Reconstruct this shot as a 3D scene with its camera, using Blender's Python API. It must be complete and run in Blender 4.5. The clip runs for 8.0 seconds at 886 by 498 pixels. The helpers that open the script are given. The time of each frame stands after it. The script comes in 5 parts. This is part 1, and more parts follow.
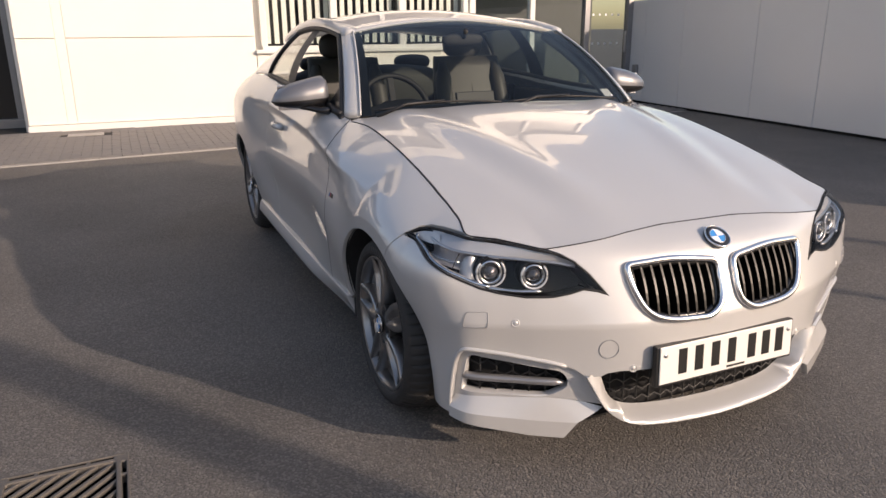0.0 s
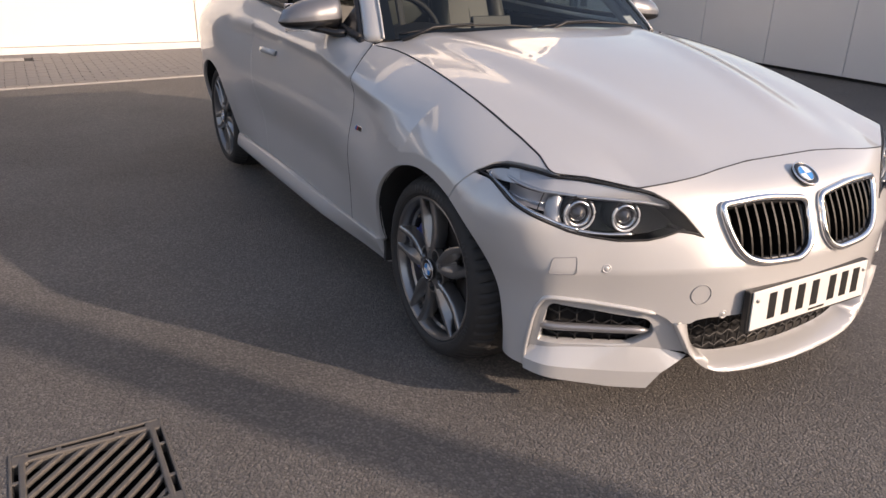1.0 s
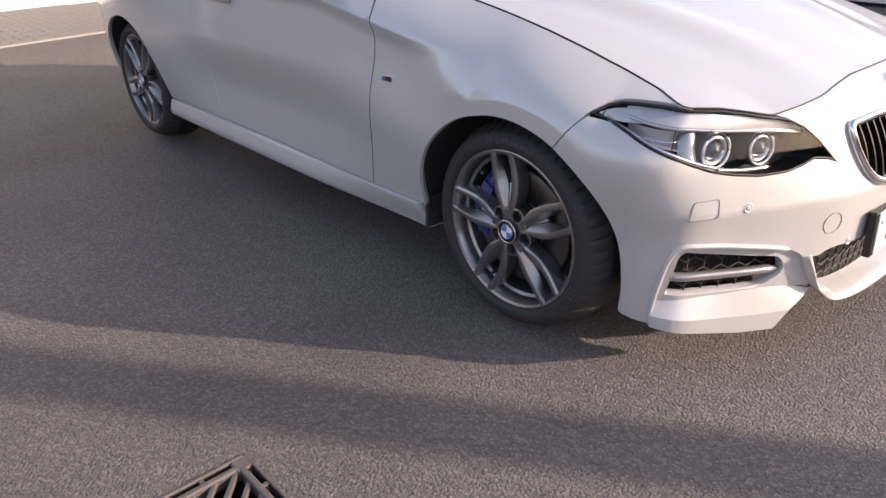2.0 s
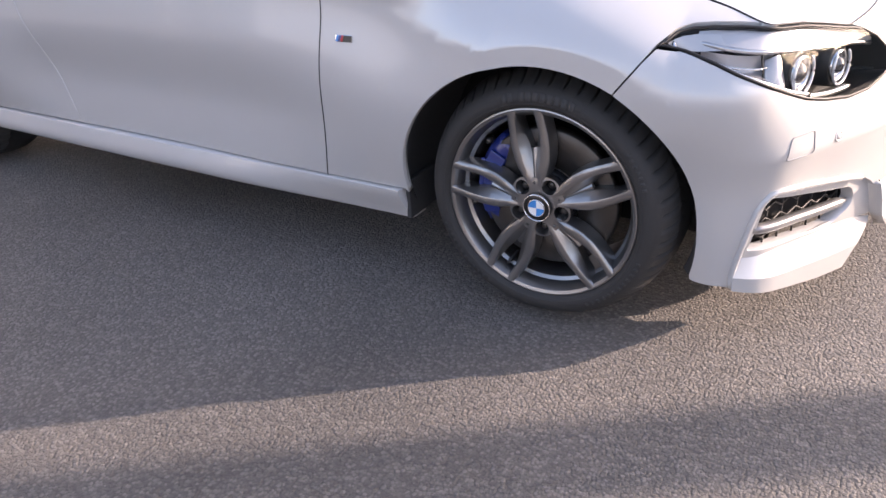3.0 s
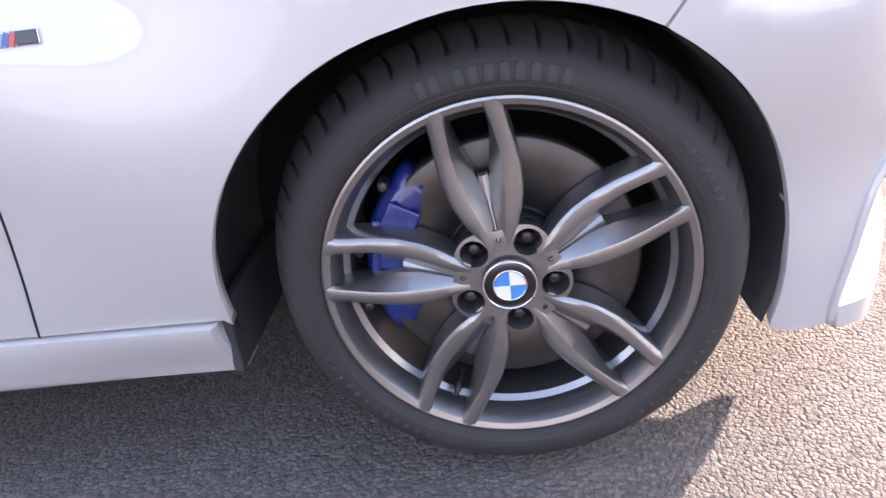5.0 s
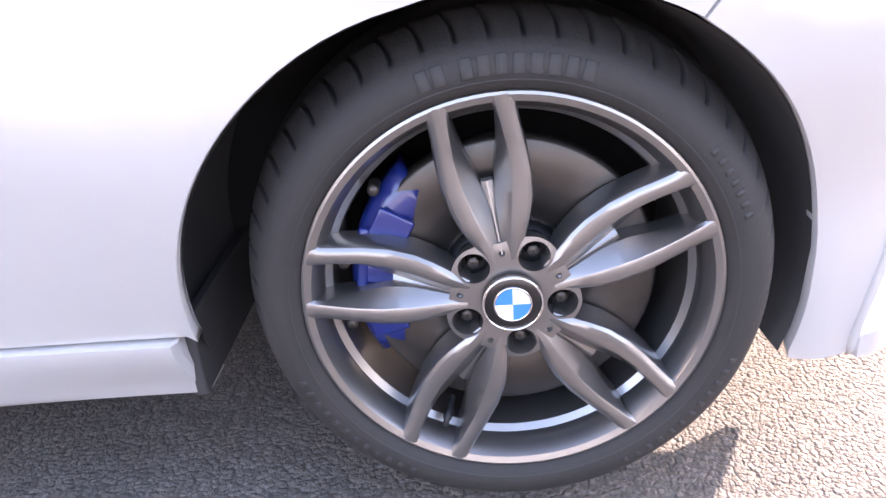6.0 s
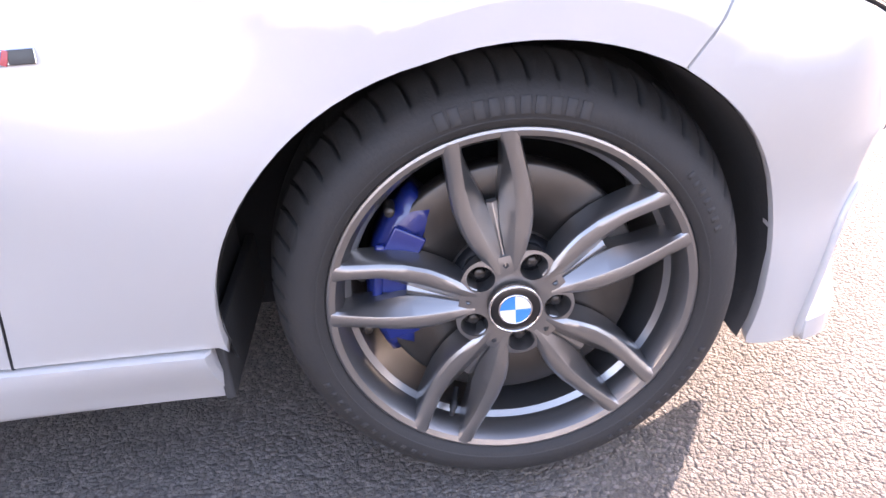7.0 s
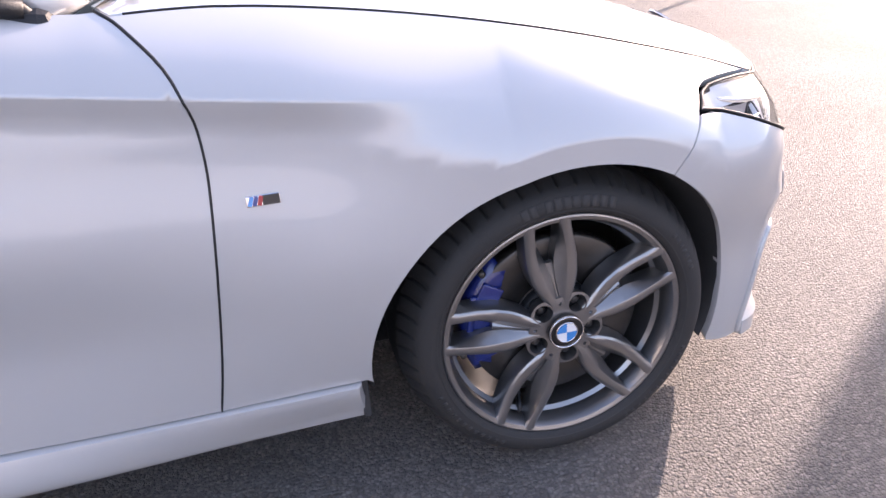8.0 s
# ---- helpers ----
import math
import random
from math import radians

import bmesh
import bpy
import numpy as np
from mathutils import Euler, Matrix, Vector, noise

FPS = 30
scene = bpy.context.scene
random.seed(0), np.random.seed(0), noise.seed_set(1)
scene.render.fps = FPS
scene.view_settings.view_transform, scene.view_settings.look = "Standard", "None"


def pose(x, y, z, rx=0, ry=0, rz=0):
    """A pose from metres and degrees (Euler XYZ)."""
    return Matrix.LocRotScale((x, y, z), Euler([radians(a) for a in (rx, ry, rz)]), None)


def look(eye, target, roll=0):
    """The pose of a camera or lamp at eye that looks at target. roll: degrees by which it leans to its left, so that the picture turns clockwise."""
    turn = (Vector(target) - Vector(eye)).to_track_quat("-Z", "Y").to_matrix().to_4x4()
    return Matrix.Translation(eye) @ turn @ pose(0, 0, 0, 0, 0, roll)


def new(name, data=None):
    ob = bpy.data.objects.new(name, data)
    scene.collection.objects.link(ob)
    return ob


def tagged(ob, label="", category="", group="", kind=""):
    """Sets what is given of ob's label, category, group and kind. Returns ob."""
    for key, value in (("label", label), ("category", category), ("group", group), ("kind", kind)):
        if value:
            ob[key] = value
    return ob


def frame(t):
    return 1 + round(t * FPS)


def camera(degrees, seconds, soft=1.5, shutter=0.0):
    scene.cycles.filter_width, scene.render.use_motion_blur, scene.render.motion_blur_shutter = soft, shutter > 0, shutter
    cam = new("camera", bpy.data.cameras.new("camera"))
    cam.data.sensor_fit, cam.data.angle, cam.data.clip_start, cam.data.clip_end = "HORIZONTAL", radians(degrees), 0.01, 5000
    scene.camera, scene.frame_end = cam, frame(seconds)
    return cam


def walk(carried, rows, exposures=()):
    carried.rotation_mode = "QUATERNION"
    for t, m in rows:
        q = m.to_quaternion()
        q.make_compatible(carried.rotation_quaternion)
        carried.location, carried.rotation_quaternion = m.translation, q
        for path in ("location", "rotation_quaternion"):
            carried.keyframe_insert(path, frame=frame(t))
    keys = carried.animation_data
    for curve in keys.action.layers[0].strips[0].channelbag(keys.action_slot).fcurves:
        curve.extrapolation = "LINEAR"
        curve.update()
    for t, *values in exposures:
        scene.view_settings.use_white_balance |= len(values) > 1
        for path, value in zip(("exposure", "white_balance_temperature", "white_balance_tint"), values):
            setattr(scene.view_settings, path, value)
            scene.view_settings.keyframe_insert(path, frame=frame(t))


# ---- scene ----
cam = camera(63.0, 8.0)
PATH = [
    (0, (2.191, -1.563, 1.273), (0.438, -0.797, 0.692), -0.4),
    (0.5, (2.06, -1.621, 1.246), (0.382, -0.754, 0.587), -0.1),
    (1, (1.826, -1.851, 1.219), (0.22, -0.921, 0.473), 1.3),
    (1.5, (1.575, -2.084, 1.204), (0.123, -0.979, 0.387), 1.4),
    (2, (1.241, -2.187, 1.165), (-0.099, -0.998, 0.276), -1.3),
    (2.2, (1.122, -2.206, 1.182), (-0.166, -0.998, 0.244), -2.5),
    (3.3, (0.486, -2.19, 1.015), (-0.357, -0.674, 0.02), -5.4),
    (3.5, (0.419, -2.121, 1.041), (-0.37, -0.624, -0.025), -7.5),
    (4, (0.198, -1.999, 1.002), (-0.314, -0.39, -0.069), -9.7),
    (4.5, (0.06, -1.755, 0.883), (-0.229, -0.044, -0.112), -9.1),
    (4.7, (0.029, -1.682, 0.818), (-0.2, 0.066, -0.126), -8.7),
    (5.8, (-0.025, -1.545, 0.693), (-0.126, 0.275, -0.131), -5.2),
    (6, (-0.041, -1.534, 0.706), (-0.12, 0.274, -0.145), -4.6),
    (6.5, (-0.061, -1.545, 0.718), (-0.121, 0.252, -0.158), -4.0),
    (7, (-0.117, -1.59, 0.806), (-0.039, 0.167, -0.144), -3.9),
    (7.5, (-0.221, -1.754, 0.966), (0.06, -0.026, -0.002), -3.8),
    (8, (-0.447, -1.881, 1.06), (-0.064, -0.138, 0.156), -4.1),
]
EXPOSURES = [(0.0, 0.89, 7500, 20), (1.0, 1.02, 7550, 22), (2.0, 1.56, 7450, 25), (3.5, 2.44, 7250, 27), (4.5, 2.74, 7200, 30), (6.0, 3.53, 7320, 30), (6.5, 3.6, 7320, 30), (7.0, 3.35, 7320, 31), (7.5, 2.94, 7350, 30), (8.0, 2.42, 7100, 29)]
walk(cam, [(t, look(eye, target, roll)) for t, eye, target, roll in PATH], EXPOSURES)

# ---- world and sun ----
SUN_TO = Vector((0.81, 0.580, 0.348)).normalized()
world = bpy.data.worlds.new("sky")
scene.world = world
world.use_nodes = True
wn = world.node_tree
sky = wn.nodes.new("ShaderNodeTexSky")
sky.sky_type = "NISHITA"
sky.sun_disc = False
sky.sun_elevation = math.asin(SUN_TO.z)
sky.sun_rotation = math.atan2(SUN_TO.x, SUN_TO.y)
sky.air_density, sky.dust_density, sky.ozone_density = 1.0, 1.2, 0.7
back = wn.nodes["Background"]
back.inputs["Strength"].default_value = 0.13
wn.links.new(sky.outputs["Color"], back.inputs["Color"])

sun_data = bpy.data.lights.new("sun", "SUN")
sun_data.energy = 2.1
sun_data.angle = radians(0.55)
sun_data.color = (1.0, 0.90, 0.78)
sun = new("sun", sun_data)
sun.matrix_world = look(SUN_TO * 30, (0, 0, 0))

# ---- materials ----
def material(name, colour, rough=0.5, metal=0.0, coat=0.0, coat_rough=0.03, spread=0.0, scale=8.0, bump=0.0, bump_scale=60.0,
             tint=None, fine=0.0, emit=0.0):
    """A principled material with a slow stain noise, a fine grain and a bump, in object metres."""
    m = bpy.data.materials.new(name)
    m.use_nodes = True
    nt = m.node_tree
    p = nt.nodes["Principled BSDF"]
    p.inputs["Base Color"].default_value = (*colour, 1)
    p.inputs["Roughness"].default_value = rough
    p.inputs["Metallic"].default_value = metal
    p.inputs["Coat Weight"].default_value = coat
    p.inputs["Coat Roughness"].default_value = coat_rough
    if emit:
        p.inputs["Emission Color"].default_value = (*colour, 1)
        p.inputs["Emission Strength"].default_value = emit
    if spread or bump:
        co = nt.nodes.new("ShaderNodeTexCoord")
        if spread:
            n1 = nt.nodes.new("ShaderNodeTexNoise")
            n1.inputs["Scale"].default_value = scale
            n1.inputs["Detail"].default_value = 6
            nt.links.new(co.outputs["Object"], n1.inputs["Vector"])
            mix = nt.nodes.new("ShaderNodeMixRGB")
            dark = tint or tuple(c * (1 - spread) for c in colour)
            mix.inputs[1].default_value = (*dark, 1)
            mix.inputs[2].default_value = (*(min(1, c * (1 + spread * 0.5)) for c in colour), 1)
            nt.links.new(n1.outputs["Fac"], mix.inputs[0])
            nt.links.new(mix.outputs[0], p.inputs["Base Color"])
            rr = nt.nodes.new("ShaderNodeMapRange")
            rr.inputs["To Min"].default_value = max(0.0, rough - 0.5 * spread * rough)
            rr.inputs["To Max"].default_value = min(1.0, rough + 0.5 * spread * rough)
            nt.links.new(n1.outputs["Fac"], rr.inputs["Value"])
            nt.links.new(rr.outputs[0], p.inputs["Roughness"])
        if bump:
            n2 = nt.nodes.new("ShaderNodeTexNoise")
            n2.inputs["Scale"].default_value = bump_scale
            n2.inputs["Detail"].default_value = 4
            nt.links.new(co.outputs["Object"], n2.inputs["Vector"])
            b = nt.nodes.new("ShaderNodeBump")
            b.inputs["Strength"].default_value = bump
            b.inputs["Distance"].default_value = 0.004
            nt.links.new(n2.outputs["Fac"], b.inputs["Height"])
            nt.links.new(b.outputs[0], p.inputs["Normal"])
    return m


def asphalt_material():
    """Chip-sealed car park surface: close-packed stone chips in dark binder, with worn and oily patches."""
    m = bpy.data.materials.new("asphalt")
    m.use_nodes = True
    nt = m.node_tree
    N, L = nt.nodes.new, nt.links.new
    p = nt.nodes["Principled BSDF"]
    co = N("ShaderNodeTexCoord")
    warp = N("ShaderNodeTexNoise")
    warp.inputs["Scale"].default_value = 90
    add = N("ShaderNodeMixRGB")
    add.blend_type, add.inputs[0].default_value = "ADD", 0.006
    L(co.outputs["Object"], warp.inputs["Vector"])
    L(co.outputs["Object"], add.inputs[1])
    L(warp.outputs["Color"], add.inputs[2])
    vor = N("ShaderNodeTexVoronoi")
    vor.inputs["Scale"].default_value = 132
    L(add.outputs[0], vor.inputs["Vector"])
    chips = N("ShaderNodeValToRGB")
    chips.color_ramp.elements[0].color = (0.120, 0.110, 0.102, 1)
    chips.color_ramp.elements[1].color = (0.240, 0.220, 0.201, 1)
    e = chips.color_ramp.elements.new(0.55)
    e.color = (0.160, 0.147, 0.135, 1)
    sep = N("ShaderNodeSeparateColor")
    L(vor.outputs["Color"], sep.inputs[0])
    L(sep.outputs[0], chips.inputs[0])
    gap = N("ShaderNodeMapRange")
    gap.inputs["From Min"].default_value, gap.inputs["From Max"].default_value = 0.40, 0.95
    L(vor.outputs["Distance"], gap.inputs["Value"])
    binder = N("ShaderNodeMixRGB")
    binder.inputs[2].default_value = (0.102, 0.095, 0.088, 1)
    L(gap.outputs[0], binder.inputs[0])
    L(chips.outputs[0], binder.inputs[1])
    big = N("ShaderNodeTexNoise")
    big.inputs["Scale"].default_value, big.inputs["Detail"].default_value = 0.9, 7
    L(co.outputs["Object"], big.inputs["Vector"])
    tone = N("ShaderNodeMapRange")
    tone.inputs["From Min"].default_value, tone.inputs["From Max"].default_value = 0.3, 0.7
    tone.inputs["To Min"].default_value, tone.inputs["To Max"].default_value = 0.78, 1.16
    L(big.outputs["Fac"], tone.inputs["Value"])
    mul = N("ShaderNodeVectorMath")
    mul.operation = "SCALE"
    L(binder.outputs[0], mul.inputs[0])
    L(tone.outputs[0], mul.inputs["Scale"])
    L(mul.outputs[0], p.inputs["Base Color"])
    p.inputs["Roughness"].default_value = 0.72
    p.inputs["Specular IOR Level"].default_value = 0.4
    height = N("ShaderNodeMath")
    height.operation = "SUBTRACT"
    rough_ = N("ShaderNodeTexNoise")
    rough_.inputs["Scale"].default_value, rough_.inputs["Detail"].default_value = 240, 3
    L(co.outputs["Object"], rough_.inputs["Vector"])
    grain = N("ShaderNodeMath")
    grain.operation, grain.inputs[1].default_value = "MULTIPLY_ADD", 0.9
    L(rough_.outputs["Fac"], grain.inputs[0])
    L(sep.outputs[1], grain.inputs[2])
    sunk = N("ShaderNodeMath")
    sunk.operation, sunk.inputs[1].default_value = "MULTIPLY", 0.7
    L(gap.outputs[0], sunk.inputs[0])
    L(grain.outputs[0], height.inputs[0])
    L(sunk.outputs[0], height.inputs[1])
    b = N("ShaderNodeBump")
    b.inputs["Strength"].default_value, b.inputs["Distance"].default_value = 0.65, 0.009
    L(height.outputs[0], b.inputs["Height"])
    L(b.outputs[0], p.inputs["Normal"])
    return m


def glass_material(name, tint=(0.92, 0.95, 0.94), rough=0.0, gloss=0.92, base=0.045):
    """Thin pane: clear film that lets the view straight through, with a Fresnel gloss."""
    m = bpy.data.materials.new(name)
    m.use_nodes = True
    nt = m.node_tree
    nt.nodes.remove(nt.nodes["Principled BSDF"])
    tr = nt.nodes.new("ShaderNodeBsdfTransparent")
    tr.inputs[0].default_value = (*tint, 1)
    gl = nt.nodes.new("ShaderNodeBsdfGlossy")
    gl.inputs["Roughness"].default_value = rough
    lw = nt.nodes.new("ShaderNodeLayerWeight")
    lw.inputs["Blend"].default_value = 0.5
    pw = nt.nodes.new("ShaderNodeMath")
    pw.operation, pw.inputs[1].default_value = "POWER", 4.5
    fr = nt.nodes.new("ShaderNodeMath")
    fr.operation, fr.inputs[1].default_value, fr.inputs[2].default_value = "MULTIPLY_ADD", gloss, base
    nt.links.new(lw.outputs["Facing"], pw.inputs[0])
    nt.links.new(pw.outputs[0], fr.inputs[0])
    mix = nt.nodes.new("ShaderNodeMixShader")
    nt.links.new(fr.outputs[0], mix.inputs[0])
    nt.links.new(tr.outputs[0], mix.inputs[1])
    nt.links.new(gl.outputs[0], mix.inputs[2])
    nt.links.new(mix.outputs[0], nt.nodes["Material Output"].inputs[0])
    return m


PAINT = material("pearl_white_paint", (0.54, 0.535, 0.526), 0.37, 0.18, 1.0, 0.015, 0.03, 3.0)
BLACK = material("black_plastic", (0.010, 0.010, 0.011), 0.5, spread=0.3, scale=30, bump=0.15, bump_scale=500)
GLOSS_BLACK = material("gloss_black_plastic", (0.008, 0.008, 0.009), 0.28, coat=0.3)
DARK = material("dark_underbody", (0.008, 0.008, 0.009), 0.9, spread=0.4, scale=12)
# liner lifted above underbody black, with lens haze put into its colour
LINER = material("felt_arch_liner", (0.045, 0.044, 0.044), 0.95, spread=0.3, scale=30, bump=0.2, bump_scale=150)
CHROME = material("chrome", (0.82, 0.82, 0.83), 0.08, 1.0)
SATIN = material("satin_silver", (0.55, 0.55, 0.56), 0.28, 1.0)
RUBBER = material("tyre_rubber", (0.032, 0.0305, 0.0295), 0.72, spread=0.35, scale=14, bump=0.2, bump_scale=220)
RUBBER_MARK = material("raised_tyre_mark", (0.040, 0.0385, 0.038), 0.66, spread=0.25, scale=30)
ALLOY = material("ferric_grey_alloy", (0.31, 0.302, 0.297), 0.29, 0.88, 0.15, 0.1, 0.06, 12)
STEEL = material("brake_disc_steel", (0.095, 0.087, 0.08), 0.38, 0.8, spread=0.4, scale=20)
BLUE = material("blue_caliper_paint", (0.007, 0.022, 0.165), 0.28, coat=0.7, spread=0.15, scale=20)
LOGO_BLUE = material("logo_blue", (0.03, 0.25, 0.62), 0.25, coat=0.8)
LOGO_WHITE = material("logo_white", (0.8, 0.8, 0.8), 0.25, coat=0.8)
LOGO_RED = material("logo_red", (0.45, 0.02, 0.03), 0.3, coat=0.5)
LOGO_NAVY = material("logo_navy", (0.02, 0.05, 0.22), 0.3, coat=0.5)
PLATE = material("plate_white", (0.80, 0.79, 0.74), 0.35, coat=0.4, spread=0.05, scale=9)
PLATE_INK = material("plate_ink", (0.01, 0.01, 0.01), 0.4)
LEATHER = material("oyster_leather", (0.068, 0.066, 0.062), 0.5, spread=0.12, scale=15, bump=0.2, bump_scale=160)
TRIM_DARK = material("dark_cabin_trim", (0.014, 0.014, 0.016), 0.6, spread=0.2, scale=20, bump=0.2, bump_scale=300)
GLASS = glass_material("clear_glass")
SCREEN_GLASS = glass_material("windscreen_glass", (0.55, 0.60, 0.58))
SIDE_GLASS = glass_material("side_glass", (0.80, 0.92, 0.90))
TINTED = glass_material("tinted_glass", (0.55, 0.60, 0.58))
DOOR_GLASS = glass_material("door_glass", (0.80, 0.83, 0.82))
BENCH = material("dark_grey_leather", (0.05, 0.05, 0.05), 0.55, spread=0.15, scale=15, bump=0.2, bump_scale=160)
LINING = material("grey_cloth_lining", (0.30, 0.29, 0.275), 0.9, spread=0.1, scale=30)
LENS = glass_material("headlamp_cover", (0.97, 0.98, 0.98), 0.01, 0.8, 0.022)
CLADDING = material("white_wall_cladding", (0.80, 0.775, 0.72), 0.38, spread=0.05, scale=1.2, bump=0.03, bump_scale=20)
CLADDING_GREY = material("grey_wall_panel", (0.66, 0.66, 0.67), 0.22, spread=0.04, scale=0.8)
# cool tint offsets the warm sun in the added wall's bounce
BOUNCE_GREY = material("bounce_wall_grey", (0.43, 0.455, 0.50), 0.4, spread=0.04, scale=0.8)
FRAME_WHITE = material("white_window_frame", (0.74, 0.73, 0.70), 0.35, spread=0.05, scale=6)
FRAME_GREY = material("grey_door_frame", (0.30, 0.30, 0.31), 0.35, 0.6, spread=0.08, scale=6)
BLIND = material("cream_blind_fabric", (0.72, 0.69, 0.62), 0.8, spread=0.08, scale=20)
BLIND_WHITE = material("white_blind_fabric", (0.78, 0.77, 0.73), 0.8, spread=0.06, scale=20)
# flat room backings, with the indoor dimness put into their colour
ROOM_GREY = material("office_shade_grey", (0.17, 0.17, 0.17), 0.8, spread=0.4, scale=1.2)
ROOM = material("room_shade_black", (0.012, 0.012, 0.013), 0.8, spread=0.3, scale=2)
ASPHALT = asphalt_material()
KERB = material("concrete_edging", (0.40, 0.37, 0.34), 0.85, spread=0.25, scale=9, bump=0.3, bump_scale=120)
PAVER = material("grey_block_paver", (0.20, 0.185, 0.175), 0.85, spread=0.25, scale=20, bump=0.3, bump_scale=200)
IRON = material("cast_iron", (0.16, 0.145, 0.13), 0.6, 0.35, spread=0.4, scale=25, bump=0.4, bump_scale=160)
# near black: the darkness down the gully put into the colour
PIT_SHADE = material("pit_shade", (0.006, 0.006, 0.006), 0.95)
GALV = material("galvanised_steel", (0.38, 0.39, 0.40), 0.45, 0.8, spread=0.2, scale=10)
MIRROR_GREY = material("grey_metallic_cap", (0.15, 0.155, 0.17), 0.4, 0.35, 1.0, 0.02, 0.04, 8)
NIGHT = material("black_grille", (0.004, 0.004, 0.004), 0.36)
NIGHT.node_tree.nodes["Principled BSDF"].inputs["Specular IOR Level"].default_value = 0.35

# ---- mesh tools ----
from mathutils.geometry import delaunay_2d_cdt


def part(name, bm, mat, parent=None, label="", smooth=True, at=None):
    """Links a bmesh as one mesh object, under a thing or a part when a parent is given."""
    me = bpy.data.meshes.new(name)
    bm.to_mesh(me)
    bm.free()
    return place(name, me, mat, parent, label, smooth, at)


def place(name, me, mat, parent=None, label="", smooth=True, at=None):
    if mat is not None and not me.materials:
        me.materials.append(mat)
    if smooth:
        me.polygons.foreach_set("use_smooth", [True] * len(me.polygons))
    ob = new(name, me)
    if parent is not None:
        ob.parent = parent
    if at is not None:
        ob.matrix_basis = at
    if label:
        tagged(ob, label)
    return ob


def thing(name, label, category, at=None, group="", kind=""):
    ob = new(name)
    ob.empty_display_size = 0.1
    if at is not None:
        ob.matrix_basis = at
    return tagged(ob, label, category, group, kind)


def box(bm, centre, size, bevel=0.0, turn=None, seg=2):
    m = Matrix.Translation(centre)
    if turn is not None:
        m = m @ Euler([radians(a) for a in turn]).to_matrix().to_4x4()
    made = bmesh.ops.create_cube(bm, size=1.0, matrix=m @ Matrix.Diagonal((*size, 1)))
    if bevel:
        edges = {e for v in made["verts"] for e in v.link_edges}
        bmesh.ops.bevel(bm, geom=list(edges), offset=bevel, segments=seg, affect="EDGES", profile=0.5)
    return bm


def boxed(name, centre, size, mat, parent=None, bevel=0.004, label="", turn=None, seg=2):
    return part(name, box(bmesh.new(), centre, size, bevel, turn, seg), mat, parent, label, smooth=False)


def lathe(profile, segments=64, bm=None, close=False):
    """Turns (radius, depth) about the y axis; depth runs along y."""
    bm = bm or bmesh.new()
    rings = []
    for r, d in profile:
        rings.append([bm.verts.new((r * math.cos(2 * math.pi * i / segments), d, r * math.sin(2 * math.pi * i / segments)))
                      for i in range(segments)])
    pairs = list(zip(rings, rings[1:])) + ([(rings[-1], rings[0])] if close else [])
    for a, b in pairs:
        for i in range(segments):
            j = (i + 1) % segments
            bm.faces.new((a[i], a[j], b[j], b[i]))
    bmesh.ops.recalc_face_normals(bm, faces=bm.faces)
    return bm


def tube(points, radius, sides=8, closed=False, bm=None, flat=1.0):
    """A round rod along points; radius may be a number or one per point."""
    bm = bm or bmesh.new()
    pts = [Vector(p) for p in points]
    n = len(pts)
    rings = []
    for i, p in enumerate(pts):
        a = pts[(i - 1) % n] if closed or i else p
        b = pts[(i + 1) % n] if closed or i < n - 1 else p
        t = (b - a).normalized()
        side = t.cross(Vector((0, 0, 1)))
        if side.length < 1e-3:
            side = t.cross(Vector((1, 0, 0)))
        side.normalize()
        up = side.cross(t)
        r = radius[i] if isinstance(radius, (list, tuple)) else radius
        rings.append([bm.verts.new(p + r * (math.cos(2 * math.pi * k / sides) * side + flat * math.sin(2 * math.pi * k / sides) * up))
                      for k in range(sides)])
    for a, b in list(zip(rings, rings[1:])) + ([(rings[-1], rings[0])] if closed else []):
        for k in range(sides):
            j = (k + 1) % sides
            bm.faces.new((a[k], a[j], b[j], b[k]))
    if not closed:
        bm.faces.new(rings[0])
        bm.faces.new(rings[-1])
    bmesh.ops.recalc_face_normals(bm, faces=bm.faces)
    return bm


def loft(sections, bm=None, caps=True, ring=True):
    """Skins a row of equal-length point loops."""
    bm = bm or bmesh.new()
    rows = [[bm.verts.new(p) for p in s] for s in sections]
    n = len(rows[0])
    for a, b in zip(rows, rows[1:]):
        for i in range(n if ring else n - 1):
            j = (i + 1) % n
            bm.faces.new((a[i], a[j], b[j], b[i]))
    if caps and ring:
        bm.faces.new(rows[0])
        bm.faces.new(rows[-1])
    bmesh.ops.recalc_face_normals(bm, faces=bm.faces)
    return bm


def blob(bm, centre, size, power=2.6, seg=24):
    """A rounded box-like body (superellipsoid)."""
    rows = []
    cu = lambda v: math.copysign(abs(v) ** (2 / power), v)
    for i in range(seg // 2 + 1):
        a = -math.pi / 2 + math.pi * i / (seg // 2)
        rows.append([(centre[0] + size[0] / 2 * cu(math.cos(a)) * cu(math.cos(2 * math.pi * j / seg)),
                      centre[1] + size[1] / 2 * cu(math.cos(a)) * cu(math.sin(2 * math.pi * j / seg)),
                      centre[2] + size[2] / 2 * cu(math.sin(a))) for j in range(seg)])
    loft(rows, bm, caps=False)
    bmesh.ops.remove_doubles(bm, verts=bm.verts, dist=1e-5)
    return bm


